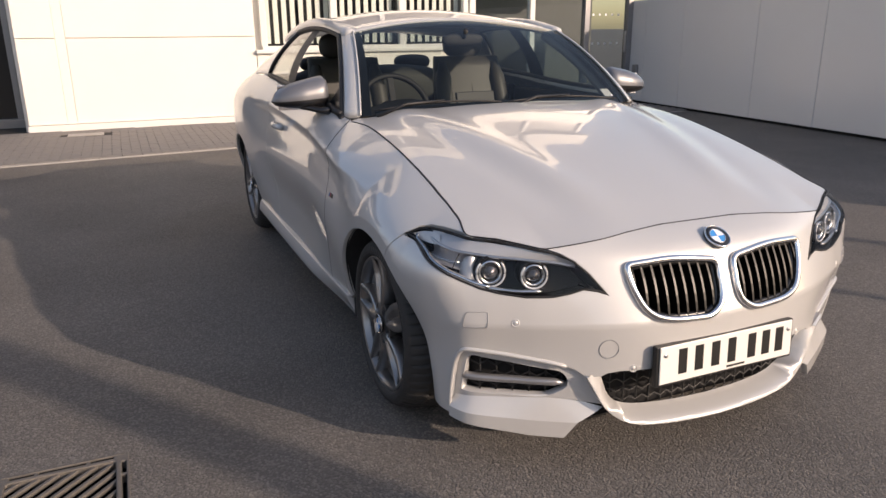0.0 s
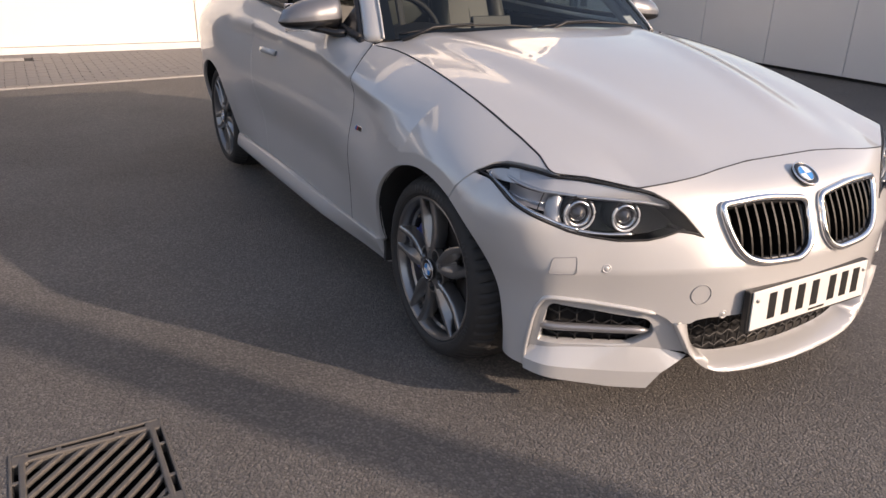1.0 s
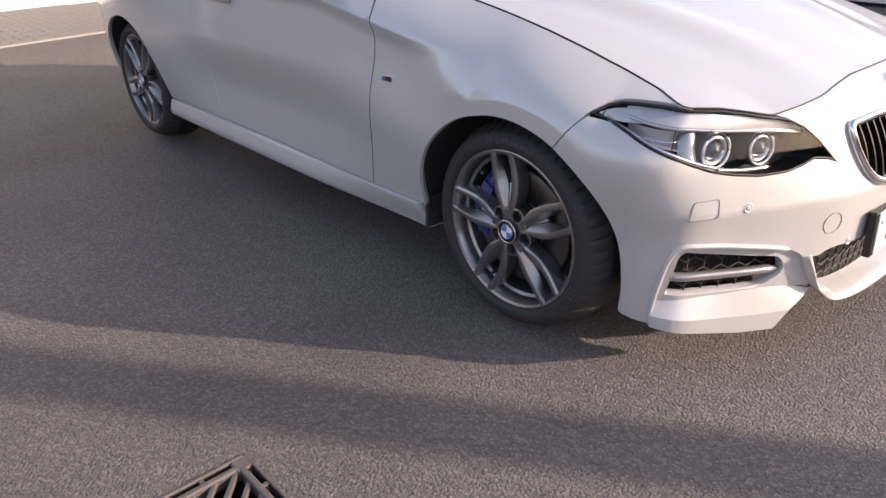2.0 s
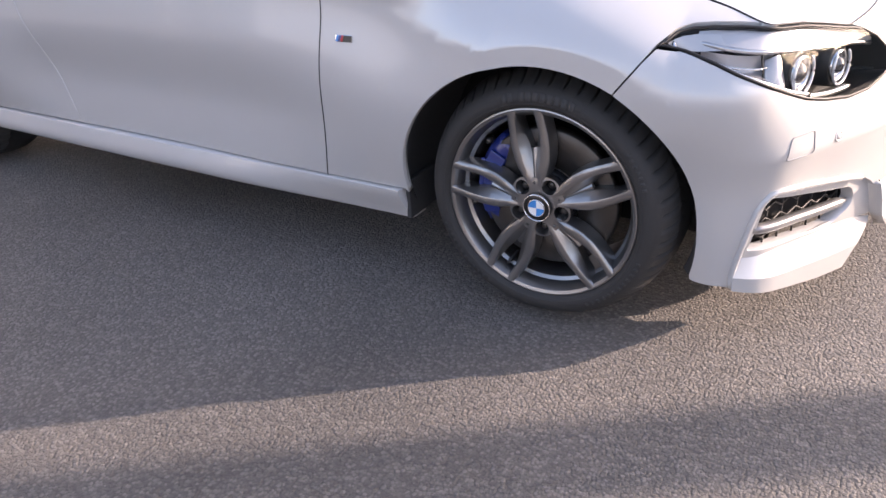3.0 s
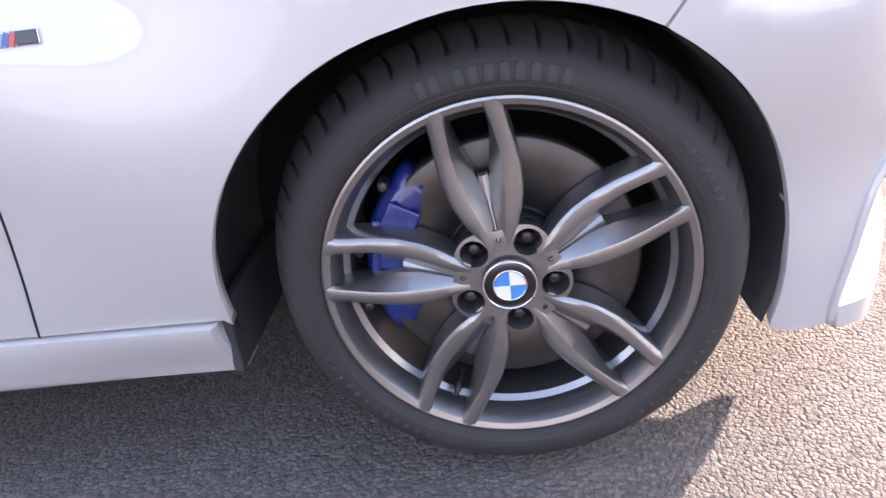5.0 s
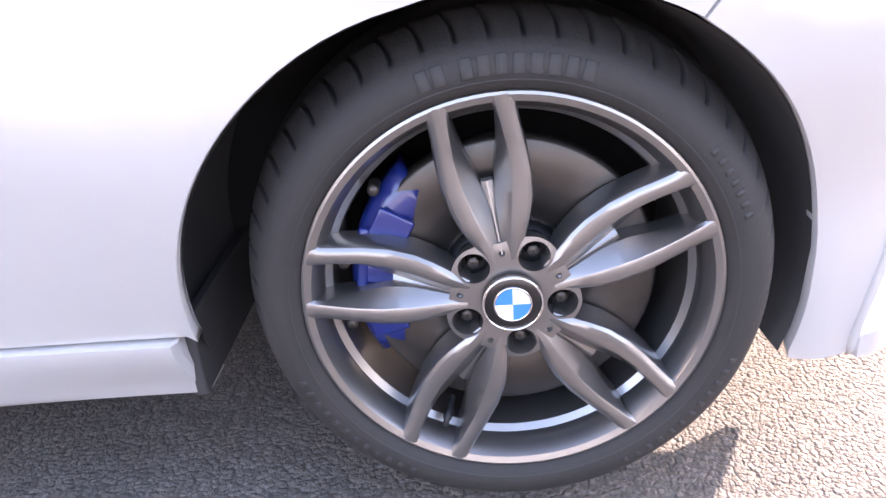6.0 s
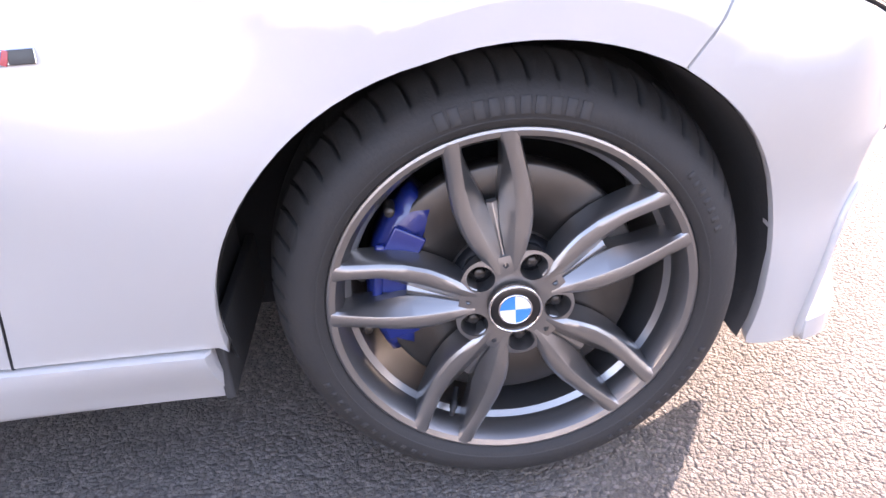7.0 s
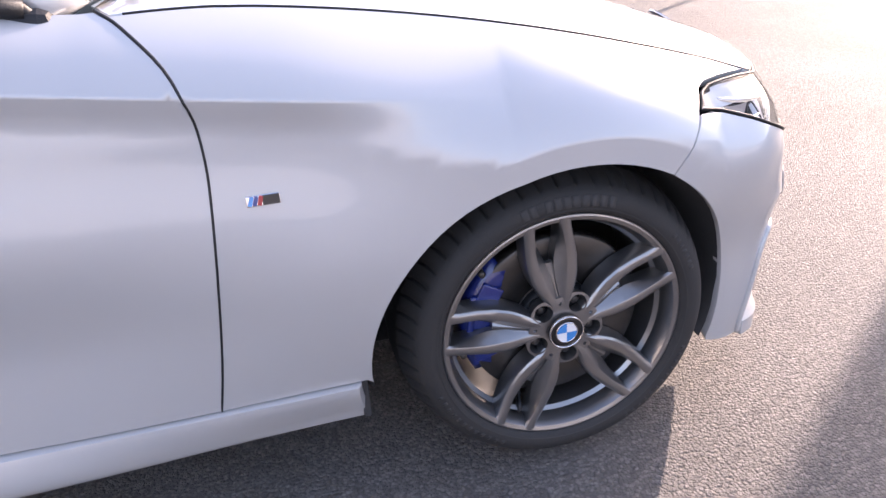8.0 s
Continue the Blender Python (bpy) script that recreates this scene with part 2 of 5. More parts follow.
def rounded(poly, radius, n=5):
    """A closed 2D outline with its corners rounded; radius may be a number or one per corner."""
    out = []
    m = len(poly)
    for i in range(m):
        a, b, c = (np.array(poly[k % m], float) for k in (i - 1, i, i + 1))
        r = radius[i] if isinstance(radius, (list, tuple)) else radius
        da, dc = np.linalg.norm(a - b), np.linalg.norm(c - b)
        p = b + (a - b) * min(r / da, 0.5)
        q = b + (c - b) * min(r / dc, 0.5)
        for k in range(n + 1):
            t = k / n
            out.append(tuple((1 - t) ** 2 * p + 2 * t * (1 - t) * b + t * t * q))
    return out


def curve_through(points, per=8):
    """Catmull-Rom through open 2D or 3D points."""
    p = [np.array(q, float) for q in points]
    p = [2 * p[0] - p[1]] + p + [2 * p[-1] - p[-2]]
    out = []
    for i in range(1, len(p) - 2):
        for k in range(per):
            t = k / per
            out.append(0.5 * (2 * p[i] + (p[i + 1] - p[i - 1]) * t + (2 * p[i - 1] - 5 * p[i] + 4 * p[i + 1] - p[i + 2]) * t ** 2
                              + (3 * p[i] - 3 * p[i + 1] + p[i + 2] - p[i - 1]) * t ** 3))
    out.append(p[-2])
    return [tuple(q) for q in out]


def resample(loop, step):
    out = []
    pts = [np.array(p, float) for p in loop]
    for a, b in zip(pts, pts[1:] + pts[:1]):
        d = np.linalg.norm(b - a)
        if d < 1e-5:
            continue
        n = max(1, int(math.ceil(d / step)))
        out += [a + (b - a) * k / n for k in range(n)]
    return np.array(out)


def inside(points, loop):
    x, y = points[:, 0], points[:, 1]
    hit = np.zeros(len(points), bool)
    a = loop
    b = np.roll(loop, -1, axis=0)
    for (x1, y1), (x2, y2) in zip(a, b):
        if y1 == y2:
            continue
        cross = (y1 > y) != (y2 > y)
        hit ^= cross & (x < (x2 - x1) * (y - y1) / (y2 - y1) + x1)
    return hit


def signed_area(l):
    x, y = l[:, 0], l[:, 1]
    return 0.5 * np.sum(x * np.roll(y, -1) - y * np.roll(x, -1))


def pulled(loop, gap):
    """The loop moved to its inner side by gap."""
    t = np.roll(loop, -1, axis=0) - np.roll(loop, 1, axis=0)
    n = np.stack((-t[:, 1], t[:, 0]), 1)
    n /= np.maximum(np.linalg.norm(n, axis=1, keepdims=True), 1e-9)
    return loop + n * gap * (1 if signed_area(loop) > 0 else -1)


def panel_mesh(name, surface, outline, holes=(), step=0.025, depth=0.014, gap=0.0015, centre=(-1.2, 0, 0.45), mirror=False, out=None, lines=()):
    """A sheet-metal panel: a 2D outline with holes laid on a surface (a, b) -> point, with turned-in edges and true surface normals."""
    loops = [pulled(resample(outline, step), gap)] + [resample(h, step * 0.6) for h in holes]
    verts, edges = [], []
    for lp in loops:
        o = len(verts)
        verts += [tuple(p) for p in lp]
        edges += [(o + i, o + (i + 1) % len(lp)) for i in range(len(lp))]
    for ln in lines:
        pts = np.array(ln)
        pts = pts[inside(pts, loops[0])]
        o = len(verts)
        verts += [tuple(p) for p in pts]
        edges += [(o + i, o + i + 1) for i in range(len(pts) - 1)]
    lo, hi = loops[0].min(0), loops[0].max(0)
    gx = np.arange(lo[0] + step / 2, hi[0], step)
    gy = np.arange(lo[1] + step / 2, hi[1], step)
    grid = np.stack(np.meshgrid(gx, gy), -1).reshape(-1, 2)
    keep = inside(grid, loops[0])
    for lp in loops[1:]:
        keep &= ~inside(grid, lp)
    rim = np.concatenate(loops + [np.array(ln) for ln in lines])
    if len(grid):
        near = np.array([np.min(np.sum((rim - g) ** 2, 1)) for g in grid]) > (0.45 * step) ** 2
        grid = grid[keep & near]
    verts += [tuple(p) for p in grid]
    vs, _, fs, _, _, _ = delaunay_2d_cdt([Vector(v) for v in verts], edges, [], 0, 1e-6)
    flat = np.array([tuple(v) for v in vs])
    tri = [f for f in fs if len(f) == 3]
    cen = np.array([flat[list(f)].mean(0) for f in tri])
    ok = inside(cen, loops[0])
    for lp in loops[1:]:
        ok &= ~inside(cen, lp)
    tri = [f for f, k in zip(tri, ok) if k]
    e = 0.0015
    pos, nor = [], []
    hint = Vector(out) if out is not None else None
    for a, b in flat:
        p = Vector(surface(a, b))
        n = (Vector(surface(a + e, b)) - Vector(surface(a - e, b))).cross(Vector(surface(a, b + e)) - Vector(surface(a, b - e)))
        n.normalize()
        if n.dot(hint if hint is not None else p - Vector(centre)) < 0:
            n.negate()
        pos.append(p)
        nor.append(n)
    faces = []
    for f in tri:
        a, b, c = f
        if (pos[b] - pos[a]).cross(pos[c] - pos[a]).dot(nor[a]) < 0:
            b, c = c, b
        faces.append((a, b, c))
    count = {}
    for f in faces:
        for i, j in ((0, 1), (1, 2), (2, 0)):
            count[(f[i], f[j])] = True
    border = [(i, j) for i, j in count if (j, i) not in count]
    top, low = {}, {}
    side = {}
    for i, j in border:
        t = (pos[j] - pos[i]).cross(nor[i])
        for k in (i, j):
            side[k] = side.get(k, Vector((0, 0, 0))) + t
    for k, t in side.items():
        t = t.normalized() if t.length > 1e-9 else nor[k]
        top[k] = len(pos)
        pos.append(pos[k] - nor[k] * 0.0)
        nor.append((t + nor[k] * 0.6).normalized())
        low[k] = len(pos)
        pos.append(pos[k] - nor[k] * depth)
        nor.append(t)
    for i, j in border:
        faces.append((top[j], top[i], low[i], low[j]))
    if mirror:
        pos = [Vector((p.x, -p.y, p.z)) for p in pos]
        nor = [Vector((n.x, -n.y, n.z)) for n in nor]
        faces = [tuple(reversed(f)) for f in faces]
    me = bpy.data.meshes.new(name)
    me.from_pydata(pos, [], faces)
    me.polygons.foreach_set("use_smooth", [True] * len(me.polygons))
    me.normals_split_custom_set_from_vertices(nor)
    me.update()
    return me


def panel(name, surface, outline, mat, parent, label="", **kw):
    return place(name, panel_mesh(name, surface, outline, **kw), mat, parent, label)


def panels(name, surface, outline, mat, parent, label="", **kw):
    """The same panel on the car's right and, mirrored, on its left."""
    return [panel(name, surface, outline, mat, parent, label, **kw), panel(name, surface, outline, mat, parent, label, mirror=True, **kw)]

# ---- setting: ground, pavement, building ----
WALL_X = -8.7


def sheet(name, pts, mat, label, category, kind="structure"):
    bm = bmesh.new()
    bm.faces.new([bm.verts.new(p) for p in pts])
    bmesh.ops.recalc_face_normals(bm, faces=bm.faces)
    return tagged(part(name, bm, mat, smooth=False), label, category, kind=kind)


DRAIN = (-0.045, 0.335, -2.05, -1.675)  # x from, x to, y from, y to


def ground():
    """One sheet to the horizon, with the opening of the drain left out."""
    x0, x1, y0, y1 = DRAIN
    bm = bmesh.new()
    xs, ys = (-900, x0, x1, 900), (-900, y0, y1, 900)
    v = {(i, j): bm.verts.new((x, y, 0)) for i, x in enumerate(xs) for j, y in enumerate(ys)}
    for i in range(3):
        for j in range(3):
            if (i, j) != (1, 1):
                bm.faces.new((v[i, j], v[i + 1, j], v[i + 1, j + 1], v[i, j + 1]))
    return tagged(part("ground", bm, ASPHALT, smooth=False), "dark stone-chip asphalt of the car park, worn and dusty", "ground", kind="structure")


ground()


def wall_box(name, lo, hi, mat, label, category="wall"):
    c = [(a + b) / 2 for a, b in zip(lo, hi)]
    s = [b - a for a, b in zip(lo, hi)]
    return tagged(boxed(name, c, s, mat, bevel=0.0), label, category, kind="structure")


# long sunlit wall behind the car, in courses of cladding panels with open joints
wall = thing("wall_west", "sunlit cream-white cladding wall of the showroom", "wall", kind="structure")
WIN_Y0, WIN_Y1, WIN_Z0, WIN_Z1 = 0.46, 3.62, 1.06, 2.35
DOOR_Y0, DOOR_Y1 = 3.72, 6.86
boxed("backing", (WALL_X - 0.22, -1.15, 3.6), (0.2, 3.2, 7.2), CLADDING, wall, 0)
boxed("backing", (WALL_X - 0.22, 2.09, 0.5), (0.2, 3.28, 1.0), CLADDING, wall, 0)
boxed("backing", (WALL_X - 0.22, 3.6, 4.8), (0.2, 6.3, 4.8), CLADDING, wall, 0)
for (ya, yb, za, zb) in (
        (-2.70, -2.24, 0.10, 1.193), (-2.12, 0.30, 0.10, 1.193), (-2.70, -2.24, 1.20, 2.40), (-2.12, 0.30, 1.20, 2.40),
        (0.31, 3.66, 0.10, 0.96), (-2.70, 0.30, 2.405, 3.20), (0.31, 3.66, 2.46, 3.20), (3.67, 6.95, 2.46, 3.20),
        (-2.70, 0.30, 4.5, 5.5), (0.31, 3.66, 4.5, 5.5), (3.67, 6.95, 4.5, 5.5)):
    boxed("panel", (WALL_X - 0.06, (ya + yb) / 2, (za + zb) / 2), (0.12, yb - ya, zb - za), CLADDING, wall, 0.006)
boxed("joint_cover", (WALL_X - 0.055, -2.18, 1.25), (0.10, 0.115, 2.3), CLADDING, wall, 0.004)
boxed("plinth", (WALL_X - 0.035, 0.48, 0.05), (0.17, 6.38, 0.088), FRAME_WHITE, wall, 0.006)
boxed("fascia", (WALL_X + 0.05, 2.1, 7.05), (0.45, 9.9, 0.9), CLADDING, wall, 0.01)
for i, w_ in enumerate((0.34, 0.30, 0.30, 0.22, 0.34, 0.30, 0.16, 0.34, 0.30)):
    boxed("sign_bar", (WALL_X + 0.285, 0.8 + 0.52 * i, 7.05), (0.03, w_, 0.50), FRAME_GREY, wall, 0.004)
boxed("canopy", (WALL_X + 0.25, 5.3, 2.52), (0.7, 3.4, 0.10), CLADDING_GREY, wall, 0.01)

# dark glazed bay past the wall's end
bay = thing("window_2", "dark glazed bay in shade beside the white wall", "window", kind="structure")
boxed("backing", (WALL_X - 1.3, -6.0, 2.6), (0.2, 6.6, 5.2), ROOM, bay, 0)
boxed("pane", (WALL_X - 0.85, -6.0, 1.5), (0.012, 6.5, 2.9), GLOSS_BLACK, bay, 0)
for y in (-9.2, -7.1, -5.0, -2.86):
    boxed("mullion", (WALL_X - 0.80, y, 1.5), (0.09, 0.07, 3.0), FRAME_GREY, bay, 0.004)
boxed("sill", (WALL_X - 0.78, -6.0, 0.06), (0.14, 6.5, 0.12), FRAME_GREY, bay, 0.004)
boxed("lintel", (WALL_X - 0.8, -6.0, 3.3), (0.3, 6.5, 0.6), CLADDING_GREY, bay, 0.004)

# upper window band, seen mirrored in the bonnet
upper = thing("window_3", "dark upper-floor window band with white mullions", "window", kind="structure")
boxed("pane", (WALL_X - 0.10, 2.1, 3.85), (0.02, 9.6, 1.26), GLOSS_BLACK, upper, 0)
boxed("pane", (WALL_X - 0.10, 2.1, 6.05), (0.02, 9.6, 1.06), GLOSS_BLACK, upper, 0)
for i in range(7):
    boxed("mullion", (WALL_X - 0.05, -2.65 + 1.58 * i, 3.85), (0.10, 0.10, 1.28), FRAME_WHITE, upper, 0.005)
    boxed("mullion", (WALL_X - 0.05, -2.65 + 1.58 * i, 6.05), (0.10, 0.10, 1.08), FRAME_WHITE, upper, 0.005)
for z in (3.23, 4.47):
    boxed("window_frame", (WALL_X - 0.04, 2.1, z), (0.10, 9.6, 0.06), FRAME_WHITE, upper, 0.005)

# window with vertical blinds
win = thing("window_1", "white-framed window with cream vertical blinds half open", "window", kind="structure")
zc, hc = (WIN_Z0 + WIN_Z1) / 2, WIN_Z1 - WIN_Z0
for y, w in ((WIN_Y0 - 0.03, 0.09), (1.47, 0.10), (2.55, 0.10), (WIN_Y1, 0.08)):
    boxed("window_frame", (WALL_X - 0.05, y, zc), (0.10, w, hc), FRAME_WHITE, win, 0.005)
boxed("window_frame", (WALL_X - 0.05, 2.05, WIN_Z1 + 0.04), (0.10, 3.3, 0.08), FRAME_WHITE, win, 0.005)
boxed("window_frame", (WALL_X - 0.05, 2.05, WIN_Z0 - 0.035), (0.098, 3.3, 0.07), FRAME_WHITE, win, 0.005)
boxed("window_sill", (WALL_X - 0.03, 2.02, 0.985), (0.20, 3.45, 0.05), FRAME_WHITE, win, 0.008)
for a, b in ((0.48, 1.42), (1.52, 2.50), (2.60, 3.58)):
    p_ = boxed("pane", (WALL_X - 0.06, (a + b) / 2, zc), (0.008, b - a, hc), GLASS, win, 0)
    p_.visible_shadow = False
# near-black sheet in place of an unlit room
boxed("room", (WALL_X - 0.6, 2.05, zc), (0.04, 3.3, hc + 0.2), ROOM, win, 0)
slat = bpy.data.meshes.new("slat")
bm = box(bmesh.new(), (0, 0, 0), (0.004, 0.075, hc - 0.06), 0.0)
bm.to_mesh(slat)
bm.free()
for i in range(25):
    y = 0.52 + i * 0.125
    if min(abs(y - 1.47), abs(y - 2.55)) > 0.07:
        place("slat", slat, BLIND_WHITE, win, smooth=False, at=pose(WALL_X - 0.17, y, zc, 0, 0, 12))

# glazed entrance
door = thing("door_1", "grey-framed glazed entrance doors with pull handle", "door", kind="structure")
for y, w in ((3.74, 0.10), (4.84, 0.09), (5.92, 0.10), (6.82, 0.10)):
    boxed("door_frame", (WALL_X - 0.05, y, 1.25), (0.12, w, 2.4), FRAME_GREY if y > 5 else FRAME_WHITE, door, 0.005)
boxed("door_frame", (WALL_X - 0.05, 5.3, 2.43), (0.118, 3.1, 0.10), FRAME_GREY, door, 0.005)
boxed("door_frame", (WALL_X - 0.05, 5.3, 0.06), (0.116, 3.1, 0.12), FRAME_GREY, door, 0.005)
for a, b in ((3.79, 4.80), (4.89, 5.87), (5.97, 6.77)):
    p_ = boxed("pane", (WALL_X - 0.06, (a + b) / 2, 1.25), (0.01, b - a, 2.3), DOOR_GLASS, door, 0)
    p_.visible_shadow = False
boxed("door_handle", (WALL_X + 0.04, 6.70, 1.05), (0.03, 0.03, 0.36), SATIN, door, 0.01)
for z in (1.02, 1.50):
    for k in range(5):
        boxed("manifestation_dot", (WALL_X - 0.052, 6.08 + k * 0.13, z), (0.002, 0.035, 0.035), LOGO_WHITE, door, 0)
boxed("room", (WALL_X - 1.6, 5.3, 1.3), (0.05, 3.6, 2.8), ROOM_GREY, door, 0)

# low building that closes the car park beyond the camera
far_row = thing("backdrop", "low dark building closing the far side of the car park", "building", kind="structure")
boxed("wall", (46, 12, 4.5), (6, 130, 9.0), PAVER, far_row, 0)
boxed("roof", (46, 12, 9.2), (7, 131, 0.4), FRAME_GREY, far_row, 0)

# unseen panelled wall behind the camera, added to bounce light onto the shaded flank
opposite = thing("bounce_wall", "unseen plain grey panelled wall, added to bounce light at the car", "wall", kind="structure")
for i in range(12):
    boxed("panel", (-40 + 6 * i, -15.1, 1.8), (5.98, 0.2, 3.6), BOUNCE_GREY, opposite, 0)
boxed("coping", (-7, -15.1, 3.68), (72, 0.3, 0.16), FRAME_GREY, opposite, 0)

# shaded flank wall of tall smooth panels
flank = thing("wall_north", "grey smooth wall panels in shade", "wall", kind="structure")
A0, A1 = Vector((-8.7, 6.86, 0)), Vector((2.2, 5.95, 0))
along = (A1 - A0).normalized()
turn_z = math.degrees(math.atan2(along.y, along.x))
edges_d = [0.0, 0.42, 1.45, 3.1, 4.26, 5.42, 6.6, 7.8, 9.2, 10.9]
for i, (a, b) in enumerate(zip(edges_d, edges_d[1:])):
    c = A0 + along * (a + b) / 2
    boxed("panel", (c.x, c.y + 0.06, 0.885), (b - a - 0.007, 0.10, 1.69), CLADDING_GREY, flank, 0.005, turn=(0, 0, turn_z))
c = (A0 + A1) / 2
boxed("backing", (c.x, c.y + 0.24, 0.86), ((A1 - A0).length, 0.2, 1.70), DARK, flank, 0, turn=(0, 0, turn_z))
boxed("plinth", (c.x, c.y + 0.09, 0.02), ((A1 - A0).length, 0.08, 0.04), DARK, flank, 0, turn=(0, 0, turn_z))
box_at = A0 + along * 0.24
tagged(boxed("wall_socket", (box_at.x, box_at.y - 0.03, 0.58), (0.10, 0.07, 0.16), FRAME_GREY, None, 0.012, turn=(0, 0, turn_z)),
       "small grey covered socket box on the wall panel", "socket")

# block-paved strip with a concrete edging, along the wall
kerb = thing("kerb", "pale flush concrete edging between asphalt and block paving", "kerb", kind="structure")
K0, K1 = Vector((-5.72, -5.6, 0)), Vector((-6.95, 6.6, 0))
kdir = (K1 - K0).normalized()
for i in range(13):
    p = K0 + kdir * (0.47 + i * 0.945)
    boxed("edging_stone", (p.x, p.y, -0.046), (0.06, 0.94, 0.11), KERB, kerb, 0.006, turn=(0, 0, math.degrees(math.atan2(-kdir.x, kdir.y))))
pave = sheet("pavement", [(K0.x - 0.03, K0.y, 0.004), (K1.x - 0.03, K1.y, 0.004), (WALL_X - 0.9, 6.9, 0.004), (WALL_X - 0.9, -5.6, 0.004)],
             DARK, "grey block paving laid in rows along the wall", "pavement")
manhole = boxed("access_cover", (-8.15, -2.02, 0.016), (0.24, 0.42, 0.01), KERB, None, 0.003)
tagged(manhole, "small pale concrete access cover set in the block paving", "cover")

# ---- car: outer skin ----
car = thing("car", "pearl-white two-door coupe with grey alloy wheels and blank-lettered plate, parked", "car")
HUB_Z, WHEELBASE = 0.312, 2.60

# plan outline of the skin at half height: nose, corner, flank, tail
PLAN = np.array(curve_through([(0.725, 0), (0.714, 0.2), (0.683, 0.37), (0.632, 0.523), (0.583, 0.64), (0.512, 0.768), (0.42, 0.834), (0.30, 0.867),
                               (0.12, 0.884), (-0.1, 0.887), (-0.6, 0.880), (-1.2, 0.862), (-1.75, 0.864), (-2.15, 0.884), (-2.6, 0.897), (-2.95, 0.86),
                               (-3.22, 0.74), (-3.38, 0.45), (-3.44, 0)], 12))
ARC = np.concatenate(([0], np.cumsum(np.linalg.norm(np.diff(PLAN, axis=0), axis=1))))


def s_of_x(x):
    return float(np.interp(-x, -PLAN[:, 0], ARC))


def s_of_y(w):
    k = PLAN[:, 0] > 0.3
    return float(np.interp(w, PLAN[k, 1], ARC[k]))


def bonnet_mid(x):
    u = max(0.0, (x + 0.69) / 1.24)
    return 0.975 - 0.256 * u ** 1.7


def step_(a, b, v):
    t = min(1.0, max(0.0, (v - a) / (b - a)))
    return t * t * (3 - 2 * t)


def top_line(x):
    """Height at which the flank ends: bonnet edge, belt line, boot edge."""
    if x > -0.69:
        return bonnet_mid(x) - 0.047 + float(np.interp(x, (0, 0.15, 0.25, 0.35, 0.44, 0.517, 0.6), (0, 0.003, 0.006, 0.011, 0.018, 0.027, 0.034)))
    return 0.928 + 0.04 * step_(-0.69, -1.0, x) + 0.05 * step_(-1.0, -2.3, x) - 0.05 * step_(-2.5, -3.4, x)


def crease_z(x):
    return 0.818 - 0.135 * (x + 0.55) if x > -0.9 else 0.865 - 0.03 * (x + 0.9)


FLARE_X, FLARE_R = 0.02, 0.388  # the fold of the front wing's flare


def fold_height(x):
    """Height at which the flank begins to roll in: the flare's fold over the wheel, higher along the door."""
    if x < -0.10:
        return 0.669 + 0.075 * step_(-0.10, -0.50, x)
    if x < 0.28:
        return 0.30 + math.sqrt(FLARE_R ** 2 - (x - FLARE_X) ** 2)
    return 0.586 - 0.006 * step_(0.28, 0.32, x)


def tuck(x, z):
    """How far the flank lies inside the plan outline."""
    a = 0.046 * (max(0.0, 0.55 - z) / 0.26) ** 1.6 * (1 - 0.75 * step_(0.2, 0.42, x))
    # a hollow low in the door, below which the skin flares out again to the sill
    h = step_(-0.34, -0.90, x) * (1 - step_(-1.8, -2.15, x))
    low = (0.66 - z) / 0.37
    a += h * (0.036 * step_(0.0, 0.62, low) - 0.006 * step_(0.58, 1.0, low) - a)
    # above the fold of the flare the wing rolls in towards the bonnet
    f = fold_height(x)
    t = min(1.04, max(0.0, (z - f) / (top_line(x) - f)))
    k = step_(-0.45, -0.85, x)
    sharp = 0.34 * step_(-0.40, -0.06, x) * (1 - step_(-0.02, 0.44, x))
    roll = max(0.03, float(np.interp(-x, -PLAN[:, 0], PLAN[:, 1])) - 0.69) if x > -0.5 else 0.194
    a += (roll - 0.052 * k) * (sharp * t + (1 - sharp) * t ** (2.3 + 0.5 * k))
    # a sharp shoulder crease that dies out over the front wheel
    d = crease_z(x) - z
    if d > 0:
        u = d / 0.056
        g = math.sin(1.5708 * u) if u < 1 else math.exp(-((u - 1) / 2.4) ** 2)
        a += 0.033 * step_(-0.08, -0.45, x) * (1 - step_(-2.0, -2.4, x)) * g
    return a


def low_inset(s, x, z):
    """The bumper's corners draw in towards the ground."""
    return 0.042 * step_(0.62, 0.36, z) * step_(0.04, 0.32, x) * step_(0.25, 0.75, s)


def skin(s, z):
    """The car's right flank and nose: s along the plan outline, z up."""
    x, w = np.interp(s, ARC, PLAN[:, 0]), np.interp(s, ARC, PLAN[:, 1])
    e = 0.03
    tx = np.interp(s + e, ARC, PLAN[:, 0]) - np.interp(s - e, ARC, PLAN[:, 0])
    tw = np.interp(s + e, ARC, PLAN[:, 1]) - np.interp(s - e, ARC, PLAN[:, 1])
    if s < e:
        tx = 0.0
    n = math.hypot(tx, tw) or 1.0
    nx, nw = tw / n, -tx / n
    d = max(0.0, z - 0.48)
    brow = 18 * max(0.0, d - 0.17) ** 2 * (1 - 0.7 * step_(0.15, 0.55, w))
    front = 0.40 * d + brow + 0.25 * max(0.0, 0.30 - z) ** 1.5
    f = step_(0.25, 0.85, nx) if x > -1 else 0.0
    a = (1 - f) * tuck(x, z) + f * front + low_inset(s, x, z)
    return (x - nx * a, -(w - nw * a), z)


